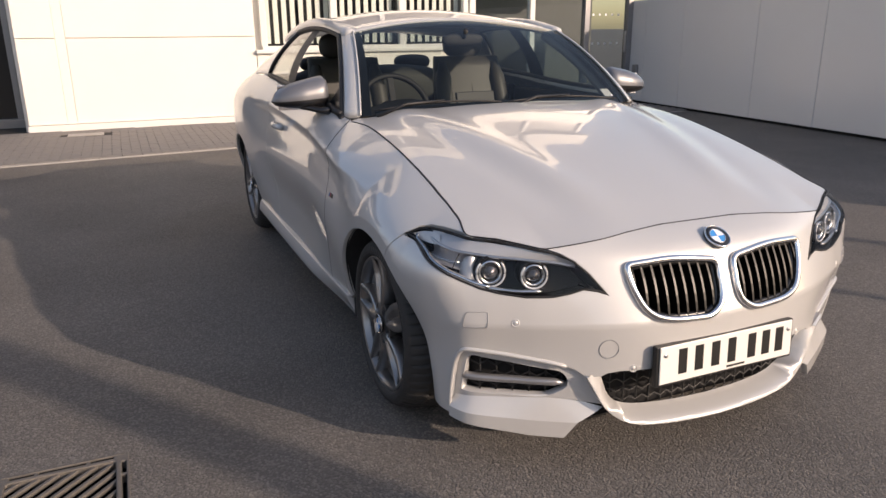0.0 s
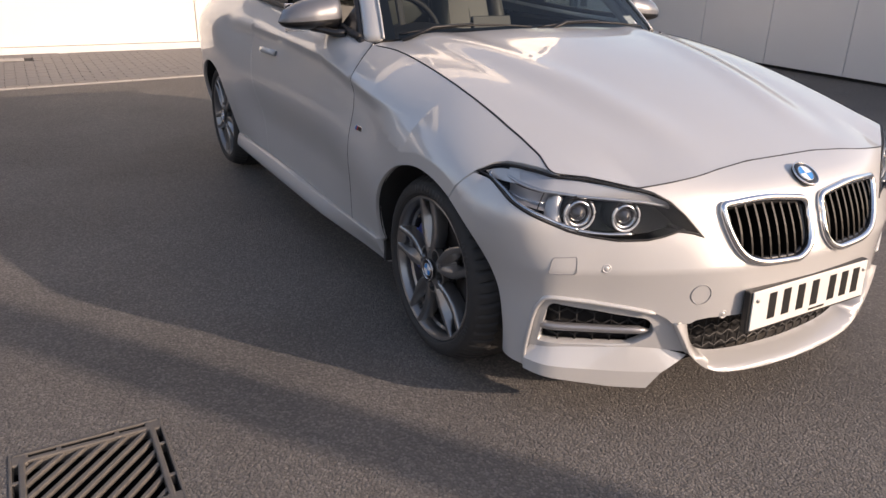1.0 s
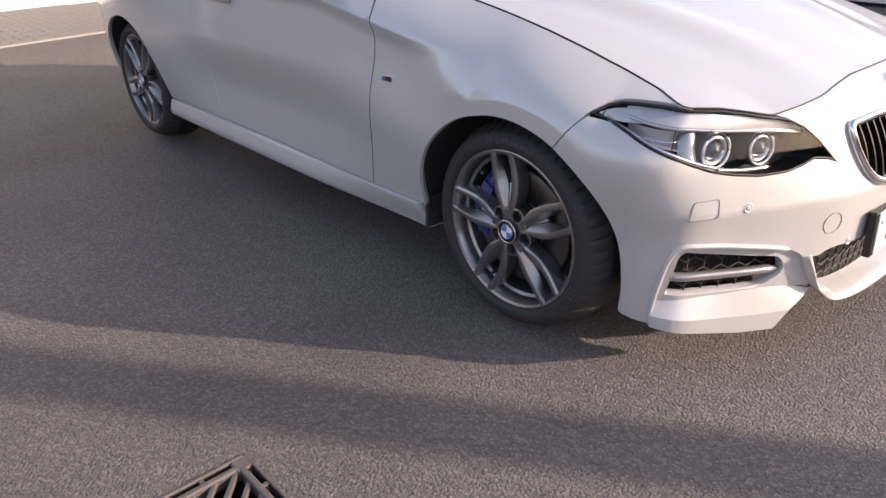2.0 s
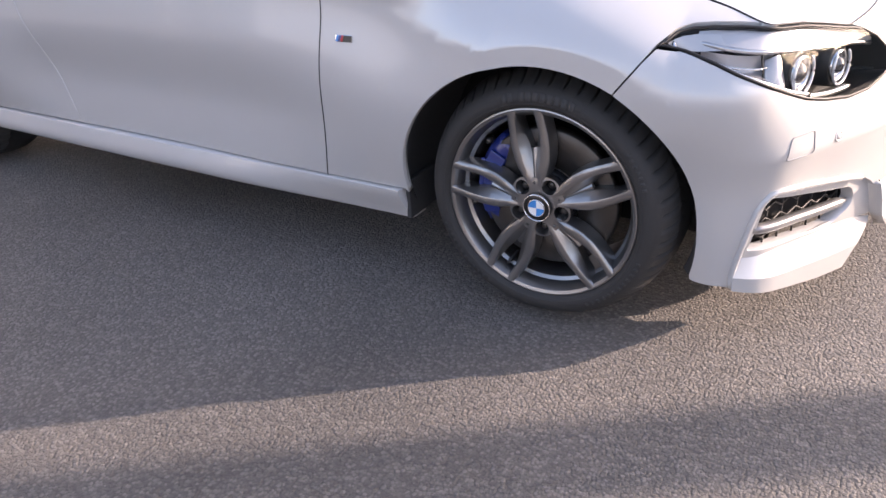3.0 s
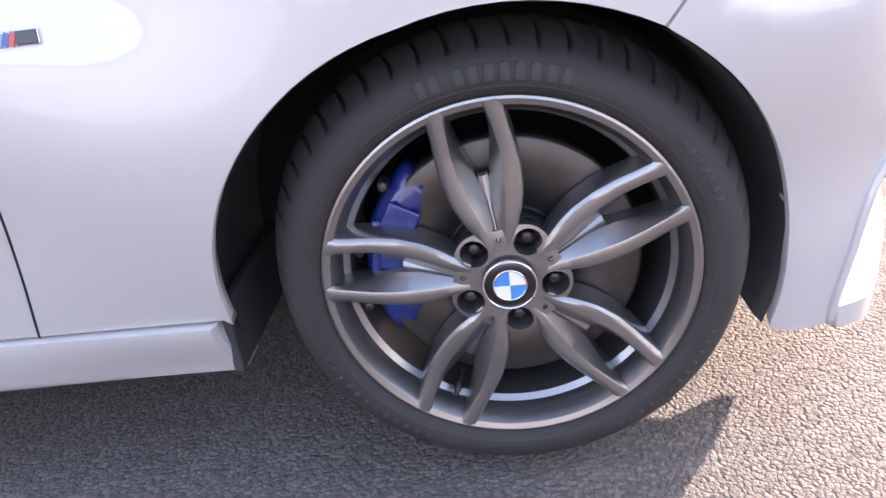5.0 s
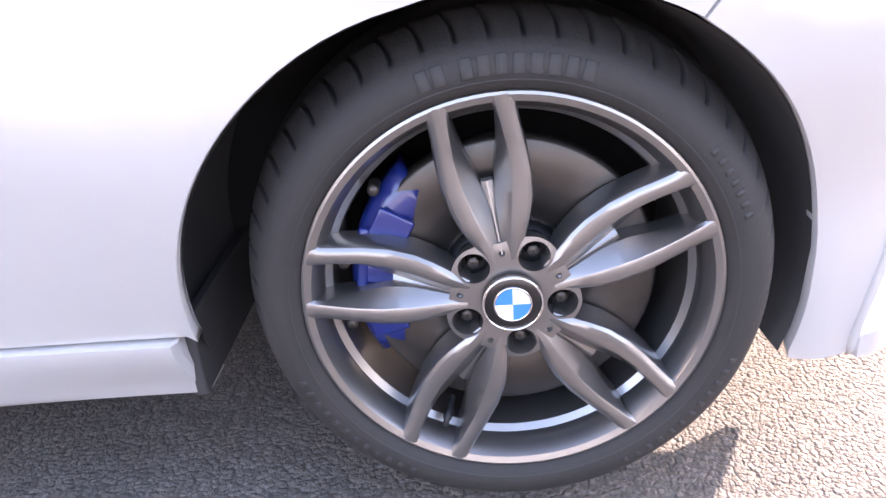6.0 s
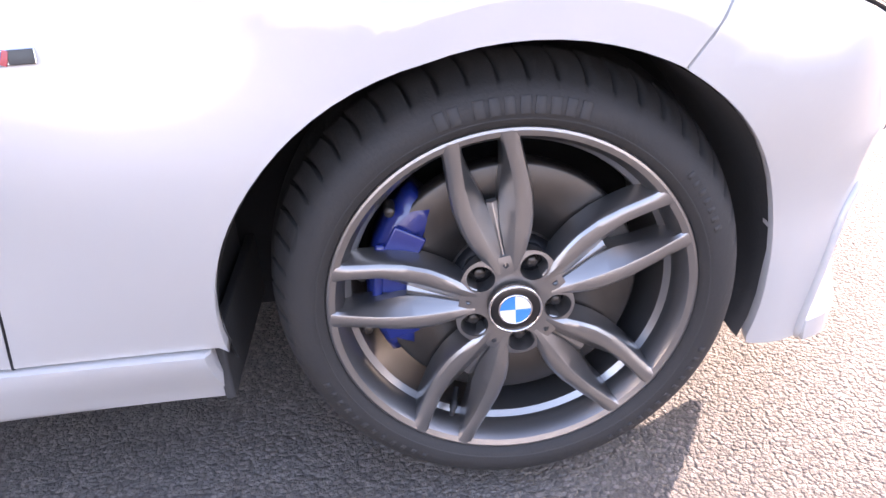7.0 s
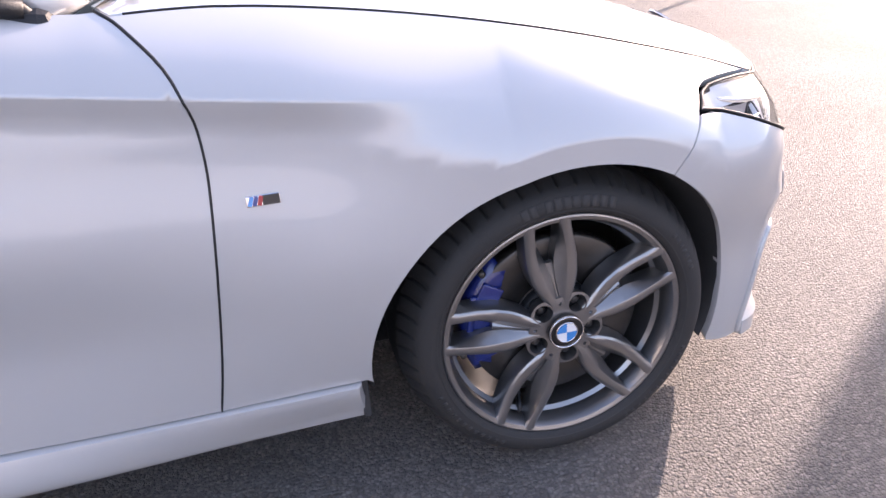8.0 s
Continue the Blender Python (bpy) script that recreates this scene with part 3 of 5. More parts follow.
def bonnet_raw(x, y):
    """Bonnet: crowned, with two raised flanks fanning back from the grille."""
    z = bonnet_mid(x) - 0.1 * y * y
    u = min(1.0, max(0.0, (0.55 - x) / 1.2))
    ridge = 0.24 + 0.26 * u
    z += 0.011 * step_(0.0, 0.25, u) * math.exp(-((abs(y) - ridge) / 0.075) ** 2)
    z -= 0.004 * step_(0.0, 0.2, u) * math.exp(-((abs(y) - ridge - 0.12) / 0.06) ** 2)
    return z


NOSE_FIT = []


def bonnet_z(x, y):
    """The bonnet drawn down at its front edge to meet the nose."""
    z = bonnet_raw(x, y)
    if NOSE_FIT:
        ys, xs, ds = NOSE_FIT
        z += float(np.interp(abs(y), ys, ds, right=0.0)) * math.exp(-((float(np.interp(abs(y), ys, xs)) - x) / 0.13) ** 2)
    return z


def bonnet_skin(x, y):
    return (x, y, bonnet_z(x, y))


def s_at(k, v, z):
    """The place along the plan at which the skin, at height z, has that x (flank) or that distance from the middle (nose)."""
    if k == "x":
        lo, hi = 0.0, ARC[-1]
        for _ in range(40):
            m = (lo + hi) / 2
            lo, hi = (m, hi) if skin(m, z)[0] > v else (lo, m)
    else:
        lo, hi = 0.0, s_of_x(0.25)
        for _ in range(40):
            m = (lo + hi) / 2
            lo, hi = (m, hi) if -skin(m, z)[1] < v else (lo, m)
    return (lo + hi) / 2


def sz(points):
    """Outline points given as ('x', value, z) on the flank or ('y', value, z) on the nose."""
    return [(s_at(k, v, z), z) for k, v, z in points]


def arch(cx, a0, a1, n=22):
    """The edge of a wheel arch: a circle drawn a little fuller towards the front."""
    pts = []
    for a in np.linspace(a0, a1, n):
        r = np.interp(a, (-18, 0, 20, 40, 56, 75, 100, 140, 180, 190), (0.384, 0.374, 0.371, 0.368, 0.364, 0.352, 0.335, 0.330, 0.329, 0.330))
        pts.append((cx + r * math.cos(radians(a)), 0.30 + r * math.sin(radians(a))))
    return sz([("x", x, z) for x, z in pts])


def flare_lines(a0, a1, sign=1):
    """Mesh lines along the fold of the flared lip."""
    rows = []
    for r in (0.376, 0.384, 0.388, 0.392, 0.400, 0.416):
        rows.append([(sign * s, z) for s, z in sz([("x", FLARE_X + r * math.cos(radians(a)), 0.30 + r * math.sin(radians(a))) for a in np.linspace(a0, a1, 40)])])
    return rows


# -- bonnet: its outline is the seam in which it meets the nose and the flanks
def seam_cross(s):
    z = 0.66
    while z < 1.0:
        x, y, _z = skin(s, z)
        if z >= bonnet_z(x, y):
            break
        z += 0.004
    lo, hi = z - 0.004, z
    for _ in range(16):
        m = (lo + hi) / 2
        x, y, _z = skin(s, m)
        lo, hi = (m, hi) if m < bonnet_z(x, y) else (lo, m)
    return (lo + hi) / 2


def seam_z(s):
    if s < 0.72:
        return float(np.interp(s, (0.0, 0.15, 0.30, 0.45, 0.578, 0.65, 0.72), (0.7165, 0.7155, 0.7095, 0.697, 0.684, 0.697, seam_cross(0.72))))
    return seam_cross(s)


SEAM_END = s_of_x(-0.66)
SEAM = [(s, seam_z(s)) for s in np.linspace(0.0, SEAM_END, 110)]
SEAM_XY = [(skin(s, z)[0], -skin(s, z)[1]) for s, z in SEAM]


def seam_at(k, v):
    """The place along the seam at distance v from the middle ('y') or at that x."""
    a = [p[1] if k == "y" else -p[0] for p in SEAM_XY]
    return float(np.interp(v if k == "y" else -v, a, [s for s, _ in SEAM]))


def seam_run(s0, s1, n=10):
    return [(float(s), seam_z(float(s))) for s in np.linspace(s0, s1, n)]


nose_rows = []
for s_ in np.linspace(0, 0.78, 40):
    p_ = skin(s_, seam_z(s_))
    nose_rows.append((-p_[1], p_[0], seam_z(s_) - bonnet_raw(p_[0], p_[1])))
NOSE_FIT += [list(c) for c in zip(*nose_rows)]
half = SEAM_XY + curve_through([(-0.690, 0.66), (-0.63, 0.45), (-0.58, 0.0)], 6)
bonnet_loop = half + [(x, -y) for x, y in reversed(half)][1:-1]
panel("bonnet", bonnet_skin, bonnet_loop, PAINT, car, step=0.025, depth=0.02, gap=0.0022, out=(0, 0, 1))

# -- holes of the nose
S_NOSE, S_CORNER = seam_at("y", 0.528), seam_at("x", 0.427)
HEAD_TOP = [(0.93, 0.7175), (1.0, 0.7195), (1.045, 0.7185), (1.075, 0.712), (1.104, 0.691)]
HEAD_IN = [(0.535, 0.673), (0.492, 0.652), (0.45, 0.618), (0.420, 0.586), (0.396, 0.560)]
HEAD_LOW = [(0.430, 0.571), (0.470, 0.577), (0.510, 0.566), (0.556, 0.558), (0.637, 0.558), (0.71, 0.568), (0.771, 0.581), (0.83, 0.599), (0.879, 0.617), (0.935, 0.639), (0.990, 0.661), (1.05, 0.680)]
HEADLAMP = [(s, z - 0.003) for s, z in seam_run(S_NOSE, S_CORNER, 12)] + HEAD_TOP + HEAD_LOW[::-1] + HEAD_IN[::-1]
KIDNEY = rounded([(0.345, 0.640), (0.19, 0.650), (0.032, 0.630), (0.025, 0.59), (0.028, 0.508), (0.075, 0.474), (0.23, 0.480), (0.292, 0.505), (0.332, 0.577)],
                 [0.022, 0.06, 0.025, 0.03, 0.035, 0.03, 0.04, 0.04, 0.05], 5)
VENT = rounded([(0.853, 0.25), (0.818, 0.361), (0.796, 0.372), (0.659, 0.352), (0.521, 0.33), (0.503, 0.299), (0.509, 0.277), (0.566, 0.245)],
               [0.01, 0.015, 0.015, 0.04, 0.02, 0.015, 0.015, 0.02], 4)
SURROUND = [(0.888, 0.168), (0.888, 0.219), (0.863, 0.335), (0.840, 0.381), (0.808, 0.398), (0.719, 0.391), (0.648, 0.38), (0.574, 0.368), (0.512, 0.354), (0.479, 0.337), (0.456, 0.318)]

# -- front bumper: half outline mirrored at the middle
side_ = sz([("x", 0.2222, 0.667), ("x", 0.1742, 0.603)])
arc_ = arch(-0.03, 55, -17, 18)
low_ = sz([("x", 0.338, 0.176), ("x", 0.352, 0.173)])
mouth = [(0.412, 0.323), (0.397, 0.332), (0.36, 0.338), (0.0, 0.338)]
half_bumper = seam_run(0.0, S_NOSE, 14) + HEAD_IN + HEAD_LOW + [(1.104, 0.688)] + side_ + arc_ + low_ + SURROUND + mouth
bumper_loop = half_bumper + [(-a, b) for a, b in reversed(half_bumper)][1:-1]


def full_skin(s, z):
    x, y, z = skin(abs(s), z)
    return (x, y if s >= 0 else -y, z)


bumper = panel("front_bumper", full_skin, bumper_loop, PAINT, car, step=0.022, depth=0.024, gap=0.001,
               holes=[KIDNEY, [(-a, b) for a, b in KIDNEY]], lines=flare_lines(2, 50) + flare_lines(2, 50, -1))

# -- front wings
door_front = [(-0.620, 0.2865), (-0.599, 0.39), (-0.574, 0.55), (-0.560, 0.67), (-0.557, 0.74), (-0.563, 0.80), (-0.587, 0.856), (-0.640, 0.907), (-0.675, 0.928)]
door_front = [(p[0], p[1]) for p in curve_through(door_front, 4)]
wing = sz([("x", x, z) for x, z in door_front]) + seam_run(SEAM_END, S_CORNER, 90) + [(s, z + 0.002) for s, z in HEAD_TOP] + \
    sz([("x", 0.2222, 0.668), ("x", 0.1742, 0.604)]) + arch(-0.03, 56, 184, 30) + sz([("x", -0.37, 0.2865)])
panels("front_wing", skin, wing, PAINT, car, step=0.016, lines=[sz([("x", x, crease_z(x) - o) for x in np.linspace(-0.552, -0.07, 40)]) for o in (-0.004, 0, 0.004, 0.022, 0.042, 0.06)] + flare_lines(62, 150), depth=0.02, gap=0.002)

# -- doors
REAR_GAP = -1.83
door_loop = sz([("x", x, z) for x, z in door_front]) + [(s_of_x(x), top_line(x)) for x in np.linspace(-0.70, REAR_GAP, 22)] + \
    sz([("x", REAR_GAP - 0.03, 0.9), ("x", REAR_GAP - 0.03, 0.75), ("x", REAR_GAP + 0.05, 0.5), ("x", REAR_GAP + 0.12, 0.2865)])
doors = panels("door", skin, door_loop, PAINT, car, step=0.018, lines=[sz([("x", x, crease_z(x) - o) for x in np.linspace(-0.60, -1.80, 60)]) for o in (-0.004, 0, 0.004, 0.022, 0.042, 0.06)], depth=0.02, gap=0.002)

# black tube sunk in each door gap, standing in for the gap's shade
for sgn in (1, -1):
    gap_line = [Vector(skin(s, z)) + Vector((0, 0.0016, 0)) for s, z in sz([("x", x, z) for x, z in door_front])]
    part("door_gap_shade", tube([(p.x, p.y * sgn, p.z) for p in gap_line], 0.0026, 6), BLACK, car)

# -- rear quarters, round to the tail
quarter = [(s_of_x(x), top_line(x)) for x in np.linspace(REAR_GAP, -3.40, 30)] + [(ARC[-1] - 0.001, top_line(-3.42)), (ARC[-1] - 0.001, 0.25)] + \
    sz([("x", -3.2, 0.22), ("x", -2.95, 0.22)]) + arch(-WHEELBASE - 0.01, 186, -3, 30) + \
    sz([("x", -2.235, 0.288), ("x", REAR_GAP + 0.12, 0.288), ("x", REAR_GAP + 0.05, 0.5), ("x", REAR_GAP - 0.03, 0.75), ("x", REAR_GAP - 0.03, 0.9)])
panels("rear_quarter", skin, quarter, PAINT, car, step=0.035, depth=0.02, gap=0.002)


# -- sills: a flared blade under the doors
def sill(sign):
    """A skirt that curls in at the front wheel and flares out along the door."""
    rows = []
    tucked = [(-0.05, 0.284), (-0.004, 0.284), (0.001, 0.281), (0.001, 0.274), (-0.005, 0.254), (-0.014, 0.232), (-0.024, 0.210), (-0.030, 0.196), (-0.032, 0.188), (-0.035, 0.180), (-0.042, 0.175), (-0.09, 0.174)]
    flared = [(-0.05, 0.284), (-0.004, 0.284), (0.001, 0.281), (0.003, 0.275), (0.008, 0.258), (0.012, 0.242), (0.014, 0.226), (0.013, 0.214), (0.010, 0.204), (0.003, 0.195), (-0.008, 0.188), (-0.06, 0.186)]
    for x in [-0.366] + list(np.linspace(-0.372, -2.215, 30)):
        y0 = 0.846 - 0.004 * math.sin((x + 0.37) * 1.7) - (0.010 if x > -0.37 else 0.0)
        w = step_(-0.40, -1.0, x)
        rows.append([(x - 0.015 + (0.008 * step_(0.26, 0.19, zt) if x > -0.38 else 0.0), -sign * (y0 + yt + (yf - yt) * w), 0.284 + 0.88 * (zt + (zf - zt) * w - 0.284)) for (yt, zt), (yf, zf) in zip(tucked, flared)])
    ob = part("sill", loft(rows), PAINT, car)
    ob.data.set_sharp_from_angle(angle=radians(32))
    return ob


for sgn in (1, -1):
    sill(sgn)


# -- boot lid, roof, pillars, glass
def strip(name, fn, nu, nv, mat, parent=None, label="", thick=0.0, smooth=True):
    """A grid surface fn(u, v), u and v from 0 to 1, given a thickness downwards along its normal."""
    bm = bmesh.new()
    g = [[bm.verts.new(fn(i / nu, j / nv)) for j in range(nv + 1)] for i in range(nu + 1)]
    for i in range(nu):
        for j in range(nv):
            bm.faces.new((g[i][j], g[i + 1][j], g[i + 1][j + 1], g[i][j + 1]))
    bmesh.ops.recalc_face_normals(bm, faces=bm.faces)
    ob = part(name, bm, mat, parent, label, smooth)
    if thick:
        mod = ob.modifiers.new("thickness", "SOLIDIFY")
        mod.thickness, mod.offset = thick, -1
    return ob


def lerp(a, b, t):
    return Vector(a) * (1 - t) + Vector(b) * t


def screen_base(q):
    """Foot of the windscreen; q from -1 (car's right) to 1."""
    return Vector((-0.60 - 0.085 * q * q, 0.672 * q, 0.958 - 0.022 * q * q))


def screen_head(q):
    return Vector((-1.235 + 0.075 * q * q, 0.545 * q, 1.318 - 0.055 * q * q))


def screen(u, v):
    q = 2 * u - 1
    p = lerp(screen_base(q), screen_head(q), v)
    return p + Vector((0.035, 0, 0.045)) * (4 * v * (1 - v)) * 0.55


def roof(u, v):
    q = 2 * u - 1
    front = screen_head(q)
    back_ = Vector((-2.48 + 0.05 * q * q, 0.555 * q, 1.275 - 0.045 * q * q))
    p = lerp(front, back_, v)
    return p + Vector((0, 0, 0.082 * 4 * v * (1 - v) * (1 - 0.15 * q * q)))


strip("roof", roof, 24, 24, PAINT, car, thick=0.02)
ws = strip("windscreen", screen, 24, 12, SCREEN_GLASS, car, "clear laminated windscreen")
ws.visible_shadow = False


def screen_band(name, u0, u1, v0, v1, mat):
    def fn(a, b):
        p = screen(u0 + (u1 - u0) * a, v0 + (v1 - v0) * b)
        return p + Vector((-0.004, 0, -0.004))
    return strip(name, fn, 12, 6, mat, car)


screen_band("screen_edge_band", 0.0, 0.035, 0, 1, GLOSS_BLACK)
screen_band("screen_edge_band", 0.965, 1.0, 0, 1, GLOSS_BLACK)
screen_band("screen_edge_band", 0.045, 0.955, 0.93, 1, GLOSS_BLACK)
screen_band("screen_edge_band", 0.045, 0.955, 0, 0.05, GLOSS_BLACK)
strip("cowl", lambda a, b: lerp(screen_base(2 * a - 1) + Vector((0.015, 0, -0.002)), (-0.575 - 0.11 * (2 * a - 1) ** 2, 0.685 * (2 * a - 1), 0.945 - 0.02 * (2 * a - 1) ** 2), b), 16, 2, BLACK, car)


def belt(x, sgn):
    return Vector((x, -sgn * (0.742 if x < -0.8 else 0.742 - 0.03 * step_(-0.8, -0.69, x)), top_line(x)))


def rail(v, sgn):
    """Edge of the roof above the side windows; v from the screen's head to the back."""
    p = roof(0.0 if sgn > 0 else 1.0, v)
    return Vector(p)


for sgn in (1, -1):
    q = -sgn
    # windscreen pillar, painted, with a bright seam along the glass
    rows = []
    for v in np.linspace(0, 1, 14):
        inner = Vector(screen(0.0 if q < 0 else 1.0, v))
        k = Vector((-0.055 - 0.02 * v, -sgn * (0.055 - 0.018 * v), -0.008))
        outer = inner + k
        deep = inner + k * 0.6 + Vector((-0.03, sgn * 0.03, -0.03))
        bulge = Vector((0.006, -sgn * 0.010, 0.004))
        arc_pts = [inner.lerp(outer, f) + bulge * (4 * f * (1 - f)) ** 0.8 for f in np.linspace(0, 1, 9)]
        rows.append(arc_pts + [deep])
    part("windscreen_pillar", loft(rows), PAINT, car)
    part("pillar_seam", tube([Vector(screen(0.0 if q < 0 else 1.0, v)) + Vector((0.004, 0, 0.004)) for v in np.linspace(0, 1, 20)], 0.0045, 6), PAINT, car)
    # roof rail, painted, over the side windows
    part("roof_rail", tube([rail(v, sgn) + Vector((0, -sgn * 0.012, -0.012)) for v in np.linspace(0, 1, 24)], [0.030] * 24, 8), PAINT, car)
    # dark window surround and shining belt strip
    part("belt_trim", tube([belt(x, sgn) + Vector((0, 0, 0.006)) for x in np.linspace(-0.76, -2.2, 24)], 0.014, 8), BLACK, car)
    part("window_trim", tube([rail(v, sgn) + Vector((0, -sgn * 0.030, -0.034)) for v in np.linspace(0, 0.74, 24)], 0.014, 8), BLACK, car)
    front_edge = [Vector(screen(0.0 if q < 0 else 1.0, v)) + Vector((-0.066 - 0.022 * v, -sgn * (0.058 - 0.018 * v), -0.014)) for v in np.linspace(0.0, 1, 16)]
    part("window_trim", tube(front_edge, 0.013, 8), BLACK, car)
    sail = bmesh.new()
    tri_ = [belt(-0.78, sgn) + Vector((0, 0, 0.0)), belt(-0.93, sgn), front_edge[5]]
    inner_ = [p + Vector((0, sgn * 0.02, 0)) for p in tri_]
    va, vb = [sail.verts.new(p) for p in tri_], [sail.verts.new(p) for p in inner_]
    sail.faces.new(va)
    sail.faces.new(vb)
    for i in range(3):
        sail.faces.new((va[i], va[(i + 1) % 3], vb[(i + 1) % 3], vb[i]))
    bmesh.ops.recalc_face_normals(sail, faces=sail.faces)
    part("mirror_sail", sail, GLOSS_BLACK, car, smooth=False)

    def window(u, v, x0=-0.86, x1=-1.62, s0=0.0, s1=0.38, sgn=sgn):
        lo = belt(x0 + (x1 - x0) * u, sgn)
        hi = rail(s0 + (s1 - s0) * u, sgn) + Vector((0, -sgn * 0.02, -0.03))
        return lerp(lo, hi, v) + Vector((0, -sgn * 0.03 * 4 * v * (1 - v), 0))
    if sgn < 0:
        g = strip("door_window", window, 10, 8, SIDE_GLASS, car, "tinted side glass")
        g.visible_shadow = False
    pillar = strip("door_pillar", lambda u, v: window(u, v, -1.575, -1.735, 0.355, 0.46), 2, 8, BLACK, car)
    rear_w = strip("quarter_window", lambda u, v: window(u, v, -1.72, -2.22 + 0.0, 0.45, 0.72), 10, 8, TINTED, car, "tinted rear side glass")
    part("window_trim", tube([belt(-2.22, sgn).lerp(rail(0.72, sgn) + Vector((0, -sgn * 0.02, -0.03)), v) + Vector((0, -sgn * 0.03 * 4 * v * (1 - v), 0)) for v in np.linspace(0, 1, 10)], 0.013, 8), BLACK, car)
    # rear pillar sweeping from roof to boot
    def cpillar(u, v, sgn=sgn):
        lo = belt(-2.2 - 0.75 * u, sgn) + Vector((0, sgn * 0.03 * u, 0))
        hi = rail(0.72 + 0.28 * u, sgn) + Vector((0, -sgn * 0.012, -0.02))
        return lerp(lo, hi, v) + Vector((0, -sgn * 0.02 * 4 * v * (1 - v), 0))
    strip("rear_pillar", cpillar, 12, 8, PAINT, car, thick=0.01)


def rear_glass(u, v):
    q = 2 * u - 1
    return lerp(roof(u, 1.0), (-2.95 + 0.06 * q * q, 0.60 * q, 1.005), v) + Vector((0, 0, 0.03 * 4 * v * (1 - v)))


rg = strip("rear_window", rear_glass, 16, 8, GLASS, car, "heated rear window")
rg.visible_shadow = False
for sgn in (1, -1):
    inside_ = [Vector(screen(0.0 if sgn > 0 else 1.0, v)) + Vector((-0.055, sgn * 0.035, -0.03)) for v in np.linspace(0.02, 1, 16)]
    part("pillar_lining", tube(inside_, 0.022, 8), LINING, car)
strip("boot_lid", lambda u, v: Vector((-2.95 - 0.46 * v, (2 * u - 1) * (0.74 - 0.1 * v), 1.0 - 0.03 * v - 0.02 * (2 * u - 1) ** 2)), 16, 6, PAINT, car, thick=0.01)

# -- underbody and engine bay, dark
boxed("engine_block", (-0.06, 0, 0.42), (0.82, 0.98, 0.44), DARK, car, 0)
boxed("radiator", (0.42, 0, 0.42), (0.08, 1.10, 0.26), DARK, car, 0)
boxed("crash_beam", (0.55, 0, 0.42), (0.08, 0.84, 0.30), DARK, car, 0)
boxed("floor_pan", (-1.35, 0, 0.24), (1.9, 1.52, 0.10), DARK, car, 0)
boxed("rear_floor", (-2.75, 0, 0.35), (1.1, 1.0, 0.30), DARK, car, 0)
boxed("undertray", (0.05, 0, 0.165), (0.80, 1.02, 0.012), DARK, car, 0)
for sgn in (1, -1):
    boxed("inner_wing", (-0.02, -sgn * 0.535, 0.40), (0.92, 0.02, 0.46), DARK, car, 0)
for sgn in (1, -1):
    boxed("mud_flap", (-0.376, -sgn * 0.683, 0.247), (0.014, 0.276, 0.105), LINER, car, 0.003)
boxed("bulkhead", (-0.60, 0, 0.50), (0.06, 1.36, 0.68), DARK, car, 0)
def on_flank(s, z, inward):
    p = Vector(skin(s, z))
    return p + Vector((0, inward, 0))


for hx in (-0.03, -WHEELBASE - 0.01):
    edge = arch(hx, -19, 189, 36)
    for sgn in (1, -1):
        rows = []
        for (s, z), a in zip(edge, np.linspace(radians(-19), radians(189), 36)):
            p = on_flank(s, z, 0.012 if z > 0.30 else 0.016)
            q = Vector((hx + (0.37 if a < 1.57 else 0.365) * math.cos(a), -0.765, 0.305 + 0.348 * math.sin(a)))
            row = [p, q, Vector((q.x, -0.52, q.z)), Vector((hx, -0.50, 0.305))]
            rows.append([(v.x, v.y * sgn, v.z) for v in row])
        part("wheel_arch_liner", loft(rows, ring=False), LINER, car)

# ---- car: nose details ----
def normal_at(s, z):
    e = 0.004
    n = (Vector(full_skin(s + e, z)) - Vector(full_skin(s - e, z))).cross(Vector(full_skin(s, z + e)) - Vector(full_skin(s, z - e))).normalized()
    return n if n.x * 1.0 + 0.2 * n.z > 0 or n.y * (1 if s < 0 else -1) > 0.5 else -n


def on_skin(s, z, out=0.0):
    return Vector(full_skin(s, z)) + normal_at(s, z) * out


def frame_at(s, z, out=0.0):
    """A pose on the skin whose -y axis points out of it and whose z axis points up along it."""
    n = normal_at(s, z)
    y = -n
    x = y.cross(Vector((0, 0, 1))).normalized()
    up = x.cross(y).normalized()
    m = Matrix((x, y, up)).transposed().to_4x4()
    m.translation = on_skin(s, z, out)
    return m


def mirrored(loop):
    return [(-a, b) for a, b in loop]


def sheet_in(fn, depth):
    """The surface pushed in by depth."""
    return lambda a, b: on_skin(a, b, -depth)


# recessed side inlets with their painted floor, and the folded blades below
RECESS = SURROUND[1:] + [(0.406, 0.234), (0.405, 0.226), (0.494, 0.24), (0.566, 0.245), (0.863, 0.233)]
for lp, hole in ((RECESS, VENT), (mirrored(RECESS), mirrored(VENT))):
    panel("inlet_floor", lambda a, b: on_skin(a, b, -0.014 - 0.006 * step_(0.60, 0.86, abs(a))), lp, PAINT, car, step=0.02, depth=0.03, gap=-0.001, holes=[hole])


def fold_z(a):
    return float(np.interp(a, (0.40, 0.473, 0.594, 0.74, 0.90), (0.176, 0.177, 0.181, 0.190, 0.200)))


FOLD = [(a, fold_z(a)) for a in np.linspace(0.473, 0.886, 30)]
BLADE_LOW = [(0.886, 0.167), (0.74, 0.150), (0.615, 0.133), (0.509, 0.127), (0.494, 0.148)] + FOLD
BLADE_TOP = FOLD[::-1] + [(0.435, 0.196), (0.398, 0.214), (0.475, 0.236), (0.566, 0.251), (0.698, 0.246), (0.884, 0.238)]


